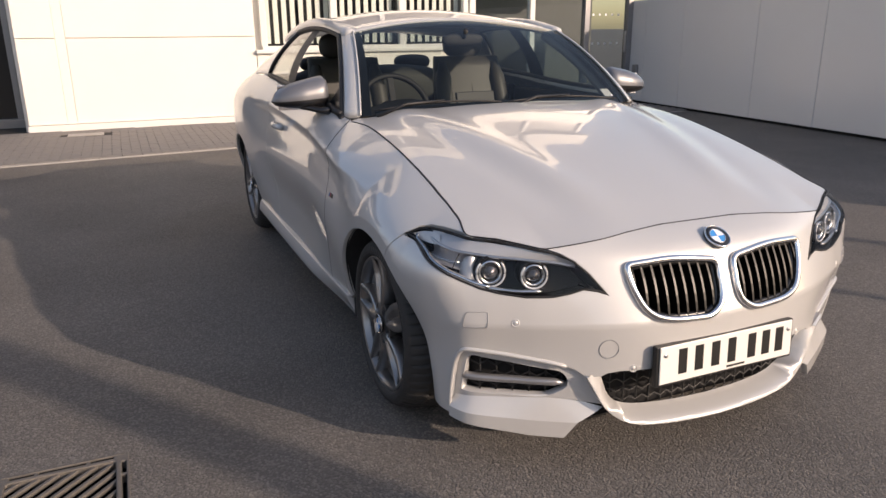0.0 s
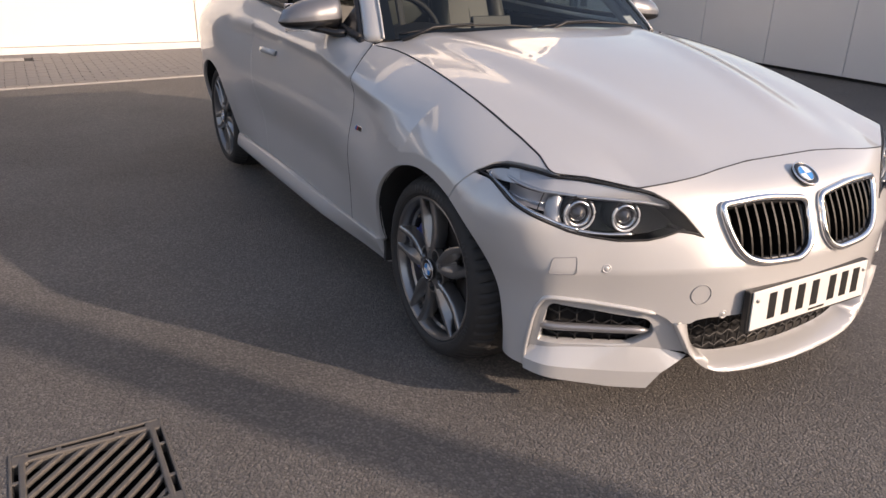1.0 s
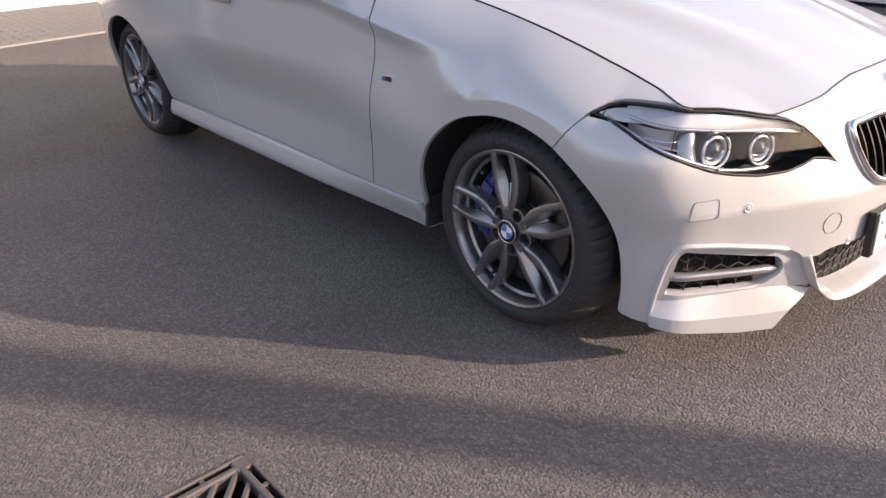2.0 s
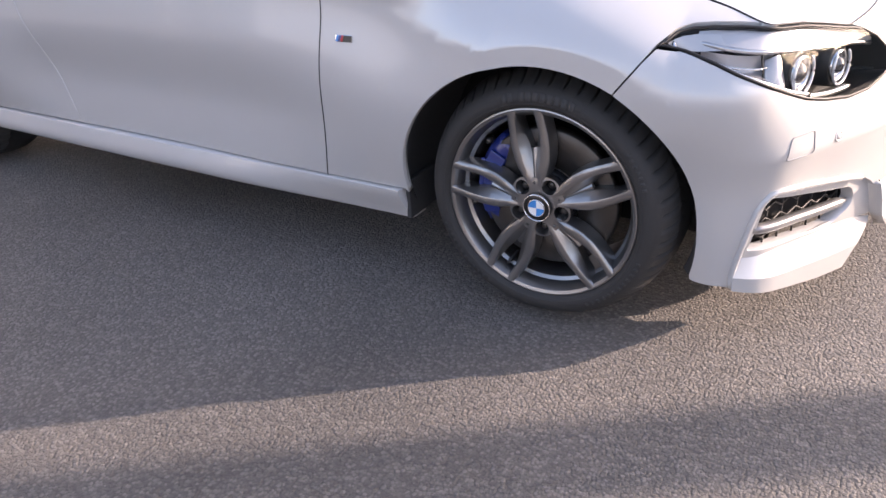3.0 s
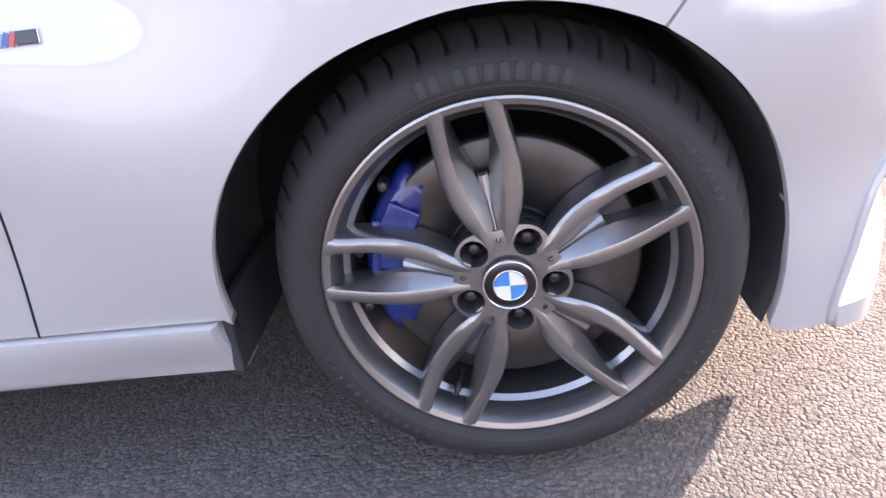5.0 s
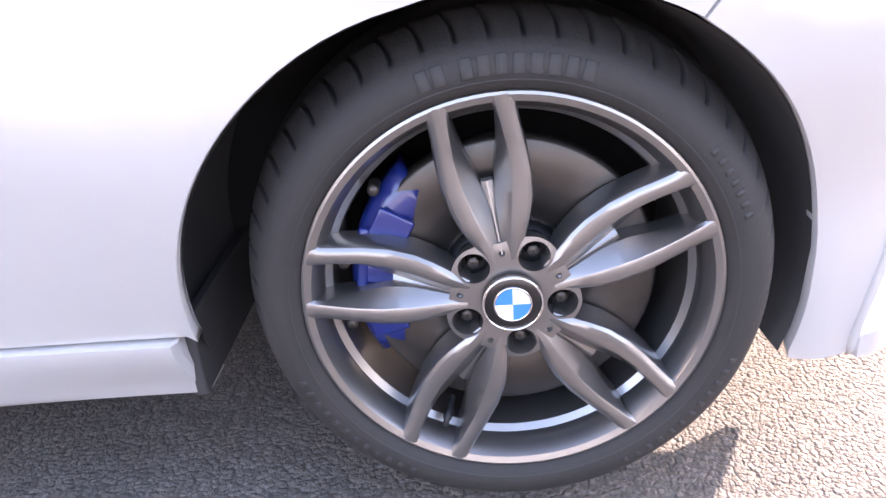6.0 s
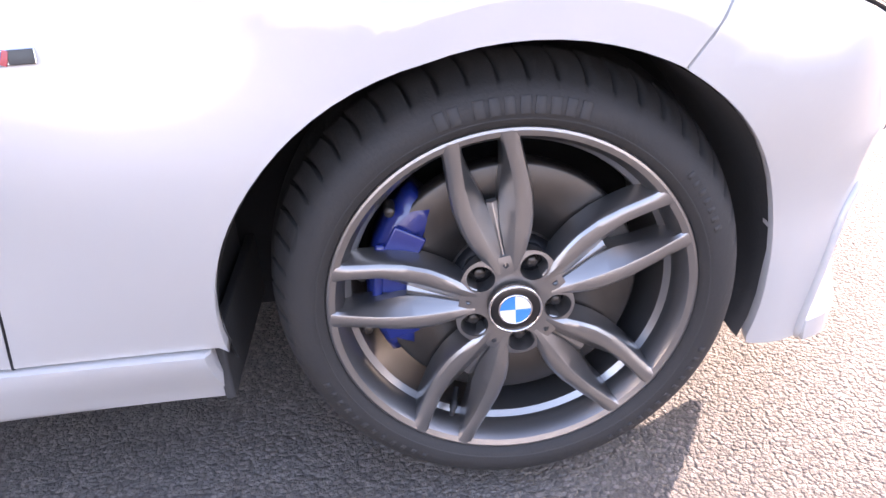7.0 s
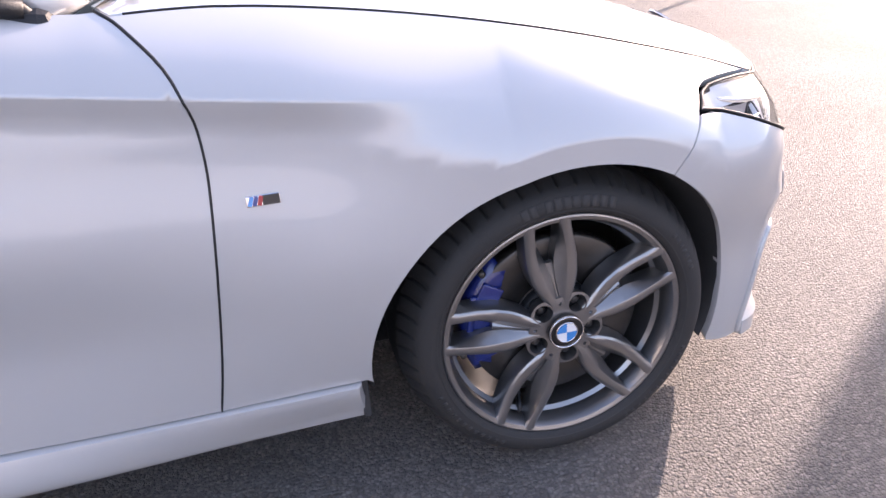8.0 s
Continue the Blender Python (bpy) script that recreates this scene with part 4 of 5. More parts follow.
def blade_front(s, z):
    fold = fold_z(abs(s))
    return on_skin(s, z, 0.014 + 0.10 * (fold - z) - 0.006 * step_(0.70, 0.90, abs(s)))


def blade_top(s, z):
    a = abs(s)
    fold = fold_z(a)
    top = float(np.interp(a, (0.398, 0.475, 0.566, 0.698, 0.896), (0.214, 0.228, 0.241, 0.236, 0.228)))
    return on_skin(s, z, 0.014 - 0.006 * step_(0.70, 0.90, a) - 0.028 * min(1.5, (z - fold) / max(0.012, top - fold)))


for mir_ in (False, True):
    flip = mirrored if mir_ else list
    panel("splitter_blade", blade_front, flip(BLADE_LOW), PAINT, car, step=0.014, depth=0.02, gap=0.0)
    panel("splitter_top", blade_top, flip(BLADE_TOP), PAINT, car, step=0.014, depth=0.01, gap=0.0)
# centre lip round the mouth
o_ = curve_through([(0.456, 0.326), (0.431, 0.283), (0.4, 0.23), (0.367, 0.199), (0.337, 0.180), (0.291, 0.164), (0.20, 0.154), (0.10, 0.148), (0.0, 0.147)], 4)
i_ = curve_through([(0.0, 0.214), (0.132, 0.216), (0.25, 0.220), (0.33, 0.226), (0.362, 0.237), (0.389, 0.27), (0.412, 0.329)], 4)
lip = mirrored(o_) + o_[::-1][1:] + i_[::-1] + mirrored(i_)[1:]


def lip_skin(s, z):
    a = abs(s)
    if a < 0.34:
        zo, zi = np.interp(a, [p[0] for p in o_[::-1]], [p[1] for p in o_[::-1]]), np.interp(a, [p[0] for p in i_], [p[1] for p in i_])
        t = (z - zo) / (zi - zo)
    else:
        so, si = np.interp(z, [p[1] for p in o_[::-1]], [p[0] for p in o_[::-1]]), np.interp(z, [p[1] for p in i_], [p[0] for p in i_])
        t = (so - a) / max(0.01, so - si)
    t = min(1.0, max(0.0, t))
    shelf = 1 - step_(0.33, 0.42, a)
    low = np.interp(a, [p[0] for p in o_[::-1]], [p[1] for p in o_[::-1]])
    zz = z - shelf * 0.62 * (z - low) * (1 - math.exp(-4 * t))
    return on_skin(s, zz, 0.014 - (0.045 + 0.030 * shelf) * t ** 1.3)


panel("centre_lip", lip_skin, lip, PAINT, car, step=0.012, depth=0.03, gap=0.0)

# mouth: dark well with a honeycomb mesh
boxed("mouth_well", (0.575, 0, 0.25), (0.02, 0.90, 0.20), DARK, car, 0)


def mesh_rows(name, y0, y1, z0, z1, depth, sgn=1, pitch=0.042, rows=5):
    """A honeycomb grille in rows of zigzag wire."""
    h = (z1 - z0) / rows
    for r in range(rows + 1):
        z = z0 + r * h
        pts = []
        n = int((y1 - y0) / (pitch / 2))
        for k in range(n + 1):
            y = y0 + (y1 - y0) * k / n
            zz = z + (0.22 * h if k % 2 == r % 2 else -0.22 * h)
            s = s_at("y", y, 0.4)
            p = Vector(full_skin(s, max(zz, 0.3)))
            pts.append((p.x - depth, -sgn * y, zz))
        part("mesh_wire", tube(pts, 0.0032, 5), BLACK, car)
    for k in range(int((y1 - y0) / pitch) + 1):
        y = y0 + k * pitch
        s = s_at("y", y, 0.4)
        x = full_skin(s, 0.35)[0] - depth
        part("mesh_wire", tube([(x, -sgn * y, z0), (x, -sgn * y, z1)], 0.0026, 5), BLACK, car)


mesh_rows("mouth_mesh", 0.0, 0.36, 0.180, 0.335, 0.075, 1)
mesh_rows("mouth_mesh", 0.0, 0.36, 0.180, 0.335, 0.075, -1)

for sgn in (1, -1):
    loop = VENT if sgn > 0 else mirrored(VENT)
    # side vent: dark well, wire, a grey vane and a painted surround
    panel("vent_well", sheet_in(full_skin, 0.068), loop, DARK, car, step=0.03, depth=0.0, gap=-0.01)
    mesh_rows("vent_mesh", 0.48, 0.715, 0.240, 0.37, 0.052, sgn, rows=4)
    vane = [on_skin(sgn * s_, 0.300 - 0.010 * (0.845 - s_) / 0.33, -0.026 - 0.004 * step_(0.6, 0.84, s_)) for s_ in np.linspace(0.845, 0.512, 12)]
    part("vent_vane", tube(vane, [0.013] * 11 + [0.004], 8, flat=0.9), FRAME_GREY, car, "satin grey vane across the vent")
    up_edge = curve_through(SURROUND[:-2], 5)
    part("vent_surround", tube([on_skin(sgn * a, b, 0.001) for a, b in up_edge], [0.004] + [0.0065] * (len(up_edge) - 2) + [0.003], 8), PAINT, car)

# kidney grilles
for sgn in (1, -1):
    loop = resample(KIDNEY if sgn > 0 else mirrored(KIDNEY), 0.012)
    ring = [on_skin(a, b, 0.006) for a, b in pulled(loop, 0.004)]
    g = part("kidney_grille", tube(ring, 0.0105, 8, closed=True), CHROME, car, "kidney grille with chrome surround and black bars")
    ring2 = [on_skin(a, b, -0.012) for a, b in pulled(loop, 0.012)]
    part("inner_frame", tube(ring2, 0.010, 8, closed=True), GLOSS_BLACK, g)
    panel("grille_well", sheet_in(full_skin, 0.075), [tuple(p) for p in loop], DARK, g, step=0.04, depth=0.0, gap=-0.015)
    n = 9
    for k in range(n):
        y = 0.045 + (0.325 - 0.045) * (k + 0.5) / n
        zs = []
        for z in np.linspace(0.46, 0.66, 81):
            if inside(np.array([(sgn * s_at("y", y, z), z)]), loop)[0]:
                zs.append(z)
        if len(zs) < 6:
            continue
        rows = []
        for z in np.linspace(zs[0], zs[-1], 8):
            c = on_skin(sgn * s_at("y", y, z), z, -0.008)
            lean = 0.010 * math.sin(math.pi * (z - zs[0]) / (zs[-1] - zs[0]))
            rows.append([(c.x + lean + dx, c.y + dy, c.z) for dx, dy in ((0.004, -0.0035), (0.004, 0.0035), (-0.035, 0.002), (-0.035, -0.002))])
        part("grille_bar", loft(rows), NIGHT, g, smooth=False)

# roundels: a plain dark ring with blue and white quarters
def roundel(m, radius, parent, name="badge"):
    r = radius
    b = part(name, lathe([(0.0005, 0.0), (r, 0.0), (r, -0.004), (r * 0.93, -0.007), (r * 0.60, -0.006), (0.0005, -0.006)], 40), GLOSS_BLACK, parent, "round blue, white and black badge", at=m)
    part("ring", lathe([(r * 0.93, -0.004), (r * 1.0, -0.004), (r * 1.0, -0.008), (r * 0.93, -0.008)], 40, close=True), CHROME, b)
    part("ring", lathe([(r * 0.58, -0.004), (r * 0.63, -0.004), (r * 0.63, -0.0082), (r * 0.58, -0.0082)], 40, close=True), CHROME, b)
    for q in range(4):
        bm = bmesh.new()
        pts = [(0, 0)] + [(r * 0.58 * math.cos(radians(a)), r * 0.58 * math.sin(radians(a))) for a in np.linspace(q * 90, q * 90 + 90, 10)]
        bm.faces.new([bm.verts.new((x, -0.0075, z)) for x, z in pts])
        part("quarter", bm, LOGO_BLUE if q % 2 else LOGO_WHITE, b, smooth=False)
    return b


roundel(frame_at(0.0001, 0.678, 0.002), 0.041, car)

# number plate: pale plate, its characters as plain bars
plate = part("number_plate", box(bmesh.new(), (0, 0, 0), (0.505, 0.005, 0.113), 0.002), PLATE, car, "white number plate with plain dark bars", smooth=False, at=pose(0.736, -0.010, 0.3575, 0, 0, 90) @ pose(0, 0, 0, -3))
back_plate = part("holder", box(bmesh.new(), (0, 0.013, -0.004), (0.525, 0.02, 0.124), 0.004), BLACK, plate, smooth=False)
xs = [-0.172, -0.112, -0.050, 0.012, 0.090, 0.146, 0.200]
for x in xs:
    part("character_bar", box(bmesh.new(), (x, -0.0032, 0.004), (0.030, 0.0012, 0.076), 0.0), PLATE_INK, plate, smooth=False)
part("maker_line", box(bmesh.new(), (0.03, -0.0032, -0.046), (0.07, 0.001, 0.006), 0.0), PLATE_INK, plate, smooth=False)
for x in (-0.235, 0.235):
    part("screw_cap", lathe([(0.0005, -0.004), (0.006, -0.004), (0.006, 0.0)], 12), SATIN, plate, at=pose(x, -0.001, 0.03))

# small covers and sensors
GROOVE = material("paint_groove", (0.30, 0.30, 0.31), 0.5)
for sgn in (1, -1):
    cs, cz_ = sgn * 0.778, 0.493
    cover = [on_skin(cs + a, cz_ + b, 0.0005) for a, b in resample(rounded([(-0.036, -0.020), (-0.036, 0.026), (0.032, 0.022), (0.042, -0.022)], 0.008, 4), 0.008)]
    part("washer_cover", tube(cover, 0.0013, 5, closed=True), GROOVE, car)
    for y, z in ((0.632, 0.489), (0.318, 0.345)):
        s = sgn * s_at("y", y, z)
        part("parking_sensor", lathe([(0.0005, -0.0012), (0.007, -0.0012), (0.0076, 0.0006), (0.0084, 0.0006), (0.0086, -0.0008), (0.0118, -0.0008), (0.0125, 0.001)], 20), PAINT, car, at=frame_at(s, z))
s = 0.396
ring = [on_skin(s + 0.028 * math.cos(a), 0.409 + 0.028 * math.sin(a), 0.0006) for a in np.linspace(0, 2 * math.pi, 30)[:-1]]
part("towing_cover", tube(ring, 0.0014, 5, closed=True), GROOVE, car)

# headlamps
HOUSING = material("headlamp_housing", (0.008, 0.008, 0.009), 0.45, spread=0.2, scale=20)
HOUSING.node_tree.nodes["Principled BSDF"].inputs["Specular IOR Level"].default_value = 0.2
REFLECTOR = material("lamp_reflector", (0.62, 0.63, 0.65), 0.22, 1.0)
LID_GREY = material("satin_silver_bezel", (0.46, 0.46, 0.475), 0.38, 0.45, 0.4, 0.08)
FROSTED = material("frosted_reflector", (0.42, 0.42, 0.44), 0.42, 0.55, 0.5, 0.05)
CLEAR_GUIDE = material("clear_light_guide", (0.62, 0.63, 0.65), 0.25, 0.3, 1.0)
BULB_GLASS = material("projector_lens", (0.03, 0.03, 0.034), 0.03, 0.0, 1.0)
for sgn in (1, -1):
    loop = HEADLAMP if sgn > 0 else mirrored(HEADLAMP)
    lamp = panel("headlamp", lambda a, b: on_skin(a, b, 0.001), loop, LENS, car, "clear headlamp with two round projectors in a black housing", step=0.02, depth=0.004, gap=0.003)
    lamp.visible_shadow = False
    edge = resample(loop, 0.015)
    rim = [on_skin(a, b, 0.0) for a, b in pulled(edge, 0.003)]
    part("seal", tube(rim, 0.003, 6, closed=True), BLACK, lamp)
    rows = []
    for d, g in ((0.002, 0.003), (0.03, 0.006), (0.075, 0.012)):
        rows.append([on_skin(a, b, -d) for a, b in pulled(edge, g)])
    bm = bmesh.new()
    vr = [[bm.verts.new(p) for p in r] for r in rows]
    for a, b in zip(vr, vr[1:]):
        for i in range(len(a)):
            j = (i + 1) % len(a)
            bm.faces.new((a[i], a[j], b[j], b[i]))
    part("housing_wall", bm, HOUSING, lamp)
    panel("housing_floor", sheet_in(full_skin, 0.075), loop, HOUSING, lamp, step=0.03, depth=0.0, gap=0.0)
    # painted-looking lid and bright strip under the upper edge, light guide along the outer lower edge
    lid_lo = [(1.03, 0.704), (0.971, 0.695), (0.87, 0.683), (0.77, 0.673), (0.663, 0.663), (0.57, 0.654), (0.488, 0.640)]
    lid_hi = [(1.03, 0.716), (0.971, 0.716)] + [(s, seam_z(s) - 0.006) for s in (0.87, 0.77, 0.663, 0.585)] + [(0.488, 0.648)]
    lid = strip("lid", lambda u, v: on_skin(sgn * np.interp(u, np.linspace(0, 1, 7), [p[0] for p in lid_lo]),
                                            (1 - v) * np.interp(u, np.linspace(0, 1, 7), [p[1] for p in lid_lo]) + v * np.interp(u, np.linspace(0, 1, 7), [p[1] for p in lid_hi]), -0.020 + 0.012 * v),
                30, 4, LID_GREY, lamp)
    part("brow_strip", tube([on_skin(sgn * a, b, -0.018) for a, b in curve_through(lid_lo, 5)], [0.003] + [0.0045] * 29 + [0.0055], 8), SATIN, lamp)
    low = curve_through([(1.075, 0.702), (1.06, 0.688), (0.990, 0.669), (0.935, 0.648), (0.87, 0.624), (0.80, 0.600), (0.74, 0.586)], 5)
    part("light_guide", tube([on_skin(sgn * a, b, -0.014) for a, b in low], 0.0055, 8), REFLECTOR, lamp)
    foot = curve_through([(0.80, 0.597), (0.74, 0.583), (0.66, 0.574), (0.585, 0.575)], 5)
    part("foot_strip", tube([on_skin(sgn * a, b, -0.022) for a, b in foot], [0.003] + [0.006] * (len(foot) - 2) + [0.002], 8), SATIN, lamp)
    # silver bezel that runs round the outer tip
    tail_hi = [(1.085, 0.699), (1.060, 0.7085), (1.03, 0.711), (0.985, 0.709)]
    tail_lo = [(1.066, 0.693), (1.03, 0.692), (1.00, 0.693), (0.960, 0.694)]
    strip("tail_bezel", lambda u, v: on_skin(sgn * ((1 - v) * np.interp(u, np.linspace(0, 1, 4), [p[0] for p in tail_lo]) + v * np.interp(u, np.linspace(0, 1, 4), [p[0] for p in tail_hi])),
                                             (1 - v) * np.interp(u, np.linspace(0, 1, 4), [p[1] for p in tail_lo]) + v * np.interp(u, np.linspace(0, 1, 4), [p[1] for p in tail_hi]), -0.022 + 0.014 * v), 14, 4, LID_GREY, lamp)
    edge_hi = [(1.066, 0.693), (1.00, 0.676), (0.935, 0.656), (0.87, 0.631), (0.80, 0.608), (0.76, 0.597)]
    edge_lo = [(1.080, 0.697), (1.02, 0.674), (0.948, 0.648), (0.876, 0.620), (0.80, 0.594), (0.75, 0.580)]
    strip("outer_bezel", lambda u, v: on_skin(sgn * ((1 - v) * np.interp(u, np.linspace(0, 1, 6), [p[0] for p in edge_lo]) + v * np.interp(u, np.linspace(0, 1, 6), [p[0] for p in edge_hi])),
                                              (1 - v) * np.interp(u, np.linspace(0, 1, 6), [p[1] for p in edge_lo]) + v * np.interp(u, np.linspace(0, 1, 6), [p[1] for p in edge_hi]), -0.010 - 0.016 * v), 24, 3, LID_GREY, lamp)
    strip("lamp_shell", lambda u, v: on_skin(sgn * (0.778 + 0.062 * u), (0.594 + 0.010 * u) * (1 - v) + 0.672 * v, -0.040 + 0.018 * math.sin(math.pi * u)), 10, 6, FROSTED, lamp)
    bowl = strip("indicator_reflector", lambda u, v: on_skin(sgn * (0.80 + 0.22 * u), (0.622 + 0.055 * u) * (1 - v) + (0.680 + 0.020 * u) * v, -0.035 - 0.02 * math.sin(math.pi * v)), 14, 8, FROSTED, lamp)
    part("reflector_rib", tube([on_skin(sgn * 0.868, 0.622 + 0.017 + (0.058 - 0.012) * v, -0.030) for v in np.linspace(0, 1, 5)], 0.0016, 6), HOUSING, lamp)
    part("reflector_rib", tube([on_skin(sgn * (0.85 + 0.15 * v), 0.656 + 0.020 * v, -0.030) for v in np.linspace(0, 1, 6)], 0.0016, 6), REFLECTOR, lamp)
    for s, z, r in ((0.742, 0.634, 0.034), (0.611, 0.627, 0.031)):
        c = on_skin(sgn * s, z, -0.050)
        m = look(c, c + Vector((1, -sgn * 0.30, 0.06))) @ pose(0, 0, 0, -90)
        unit = part("projector", lathe([(r * 1.02, 0.020), (r * 1.00, 0.028), (r * 0.80, 0.026), (r * 0.74, 0.006)], 36), REFLECTOR, lamp, "chrome-ringed round projector lamp", at=m)
        part("projector_lens", lathe([(r * 0.74, 0.008), (r * 0.62, 0.022), (r * 0.40, 0.031), (0.0005, 0.035)], 36), BULB_GLASS, unit)
        part("ring_light", tube([(1.20 * r * math.sin(a), 0.030, -1.20 * r * math.cos(a)) for a in np.linspace(-2.35, 2.35, 32)], [0.002] + [0.0033] * 30 + [0.002], 8), CLEAR_GUIDE, unit)
        part("projector_shroud", lathe([(r * 1.45, -0.03), (r * 1.40, 0.020), (r * 1.08, 0.020), (r * 1.0, -0.03)], 36), HOUSING, unit)

# wing badge: small slanted tricolour bar beside the door, then chrome shape
for sgn in (1, -1):
    m = frame_at(sgn * s_at("x", -0.487, 0.662), 0.662, 0.001)
    bd = part("wing_badge", box(bmesh.new(), (0, 0, 0), (0.050, 0.004, 0.017), 0.002), CHROME, car, "small chrome badge with three slanted colour bars", smooth=False, at=m)
    for k, mt in enumerate((LOGO_BLUE, LOGO_NAVY, LOGO_RED)):
        part("colour_bar", box(bmesh.new(), (sgn * (-0.018 + 0.007 * k), -0.0025, 0), (0.0062, 0.002, 0.0145), 0.0, (0, 20, 0)), mt, bd, smooth=False)
    part("letter_shape", box(bmesh.new(), (sgn * 0.0115, -0.0025, 0), (0.025, 0.002, 0.0145), 0.001), GLOSS_BLACK, bd, smooth=False)

# black tubes along the seams round the bonnet, painting in the gap's shade
for sgn in (1, -1):
    part("bonnet_gap_shade", tube([Vector(full_skin(sgn * s, z)) + Vector((0, 0, -0.0006)) for s, z in SEAM[:-1]], 0.0022, 6), BLACK, car)

# ---- wheels ----


def tyre_bmesh():
    """Tyre with a rounded sidewall and cross grooves over the shoulder; the outer side faces -y."""
    prof = [(0.222, 0.010), (0.229, -0.010), (0.2345, -0.020), (0.242, -0.026), (0.252, -0.0285), (0.262, -0.027), (0.272, -0.022), (0.2795, -0.0145), (0.2835, -0.008), (0.2875, 0.000),
            (0.2940, 0.014), (0.2990, 0.028), (0.3030, 0.042), (0.3055, 0.052), (0.3060, 0.056), (0.3100, 0.085), (0.3105, 0.125), (0.308, 0.160), (0.300, 0.190), (0.282, 0.208), (0.25, 0.212), (0.225, 0.20)]
    groove = {8: 0.002, 9: 0.006, 10: 0.008, 11: 0.008, 12: 0.008, 13: 0.006}
    ring_groove = {14: 0.007}
    bm = bmesh.new()
    n = 54
    angles = []
    for i in range(n):
        a = 2 * math.pi * i / n
        p = 2 * math.pi / n
        angles += [(a, 0), (a + 0.40 * p, 0), (a + 0.78 * p, 0), (a + 0.81 * p, 1), (a + 0.93 * p, 1), (a + 0.96 * p, 0)]
    cols = []
    for a, g in angles:
        col = []
        for k, (r, d) in enumerate(prof):
            rr = r - (groove.get(k, 0.0) if g else 0.0) - ring_groove.get(k, 0.0)
            aa = a + (0.035 * (d / 0.05) ** 2 if 8 < k < 15 else 0.0)
            col.append(bm.verts.new((rr * math.cos(aa), d, rr * math.sin(aa))))
        cols.append(col)
    for i in range(len(cols)):
        a, b = cols[i], cols[(i + 1) % len(cols)]
        for k in range(len(prof) - 1):
            bm.faces.new((a[k], b[k], b[k + 1], a[k + 1]))
    bmesh.ops.recalc_face_normals(bm, faces=bm.faces)
    return bm


def spoke_bmesh(sgn):
    """One arm of a pair, along +x: a broad blade whose ridge runs near its outer edge and whose inner flank falls away; front faces -y."""
    R = (0.048, 0.070, 0.090, 0.110, 0.140, 0.170, 0.195, 0.212, 0.226)
    at = lambda r, *v: float(np.interp(r, R, v))
    rows = []
    for r in np.linspace(0.048, 0.226, 26):
        wo = at(r, 0.019, 0.029, 0.038, 0.0445, 0.0485, 0.0480, 0.0462, 0.0455, 0.0490)
        wf = at(r, 0.007, 0.011, 0.0158, 0.0205, 0.0262, 0.0280, 0.0265, 0.0250, 0.0232)
        wi = at(r, 0.002, 0.0025, 0.003, 0.0042, 0.0092, 0.0178, 0.0220, 0.0230, 0.0216)
        drop = at(r, 0.003, 0.007, 0.012, 0.018, 0.023, 0.022, 0.014, 0.008, 0.004)
        front = at(r, 0.002, 0.001, 0.001, 0.002, 0.003, 0.003, 0.001, -0.0005, -0.0015)
        crown = 0.0016
        sect = [(wo, front + 0.045), (wo, front + 0.0085), (wo - 0.0022, front + 0.0035), (wo - 0.006, front + 0.0006), ((wo + wf) / 2, front - crown * 0.4), (wf + 0.0012, front), (wf, front + 0.0006),
                ((wf + wi) / 2 - 0.0015, front + 0.62 * drop), (wi, front + drop), (wi, front + drop + 0.004), (wi, front + 0.048)]
        rows.append([(r, d, sgn * w) for w, d in sect])
    return loft(rows)


def web_bmesh():
    """The ribbed floor between two arms, with a fin that runs out from the hub."""
    rows = []
    for t in np.linspace(0, 1, 10):
        r = 0.045 + t * 0.088
        w = 0.004 + 0.004 * math.sin(math.pi * t * 0.8)
        f = 0.004 + 0.021 * t ** 0.9
        fin = 0.0004 * math.sin(math.pi * min(1.0, 0.15 + 0.85 * t)) ** 0.8
        rows.append([(r, f + 0.012, w), (r, f + 0.003, w), (r, f + 0.001, 0.0028), (r, f - fin, 0.0008), (r, f - fin, -0.0008), (r, f + 0.001, -0.0028), (r, f + 0.003, -w), (r, f + 0.012, -w)])
    return loft(rows)


def hub_mesh():
    flat = lambda a, b: (a, 0.002 + 0.20 * max(0.0, math.hypot(a, b) - 0.060), b)
    circle = lambda cx, cz, r, n: [(cx + r * math.cos(2 * math.pi * i / n), cz + r * math.sin(2 * math.pi * i / n)) for i in range(n)]
    holes = []
    for k in range(5):
        a = radians(72 * k)
        holes.append(circle(0.0565 * math.cos(a), 0.0565 * math.sin(a), 0.0175, 24))
        a += radians(36)
        holes.append(circle(0.0575 * math.cos(a), 0.0575 * math.sin(a), 0.0038, 10))
    edge = []
    for i in range(120):
        a = 2 * math.pi * i / 120
        edge.append(((0.0735 + 0.0045 * math.cos(5 * a)) * math.cos(a), (0.0735 + 0.0045 * math.cos(5 * a)) * math.sin(a)))
    raw = panel_mesh("hub", flat, edge, holes, step=0.008, depth=0.028, gap=0.0, out=(0, -1, 0))
    bm = bmesh.new()
    bm.from_mesh(raw)
    bmesh.ops.remove_doubles(bm, verts=bm.verts, dist=1e-5)
    bm.verts.index_update()
    me = bpy.data.meshes.new("hub")
    me.from_pydata([v.co.copy() for v in bm.verts], [], [[v.index for v in f.verts] for f in bm.faces])
    bm.free()
    me.polygons.foreach_set("use_smooth", [True] * len(me.polygons))
    me.set_sharp_from_angle(angle=radians(35))
    return me


WHEEL_MESH = {}


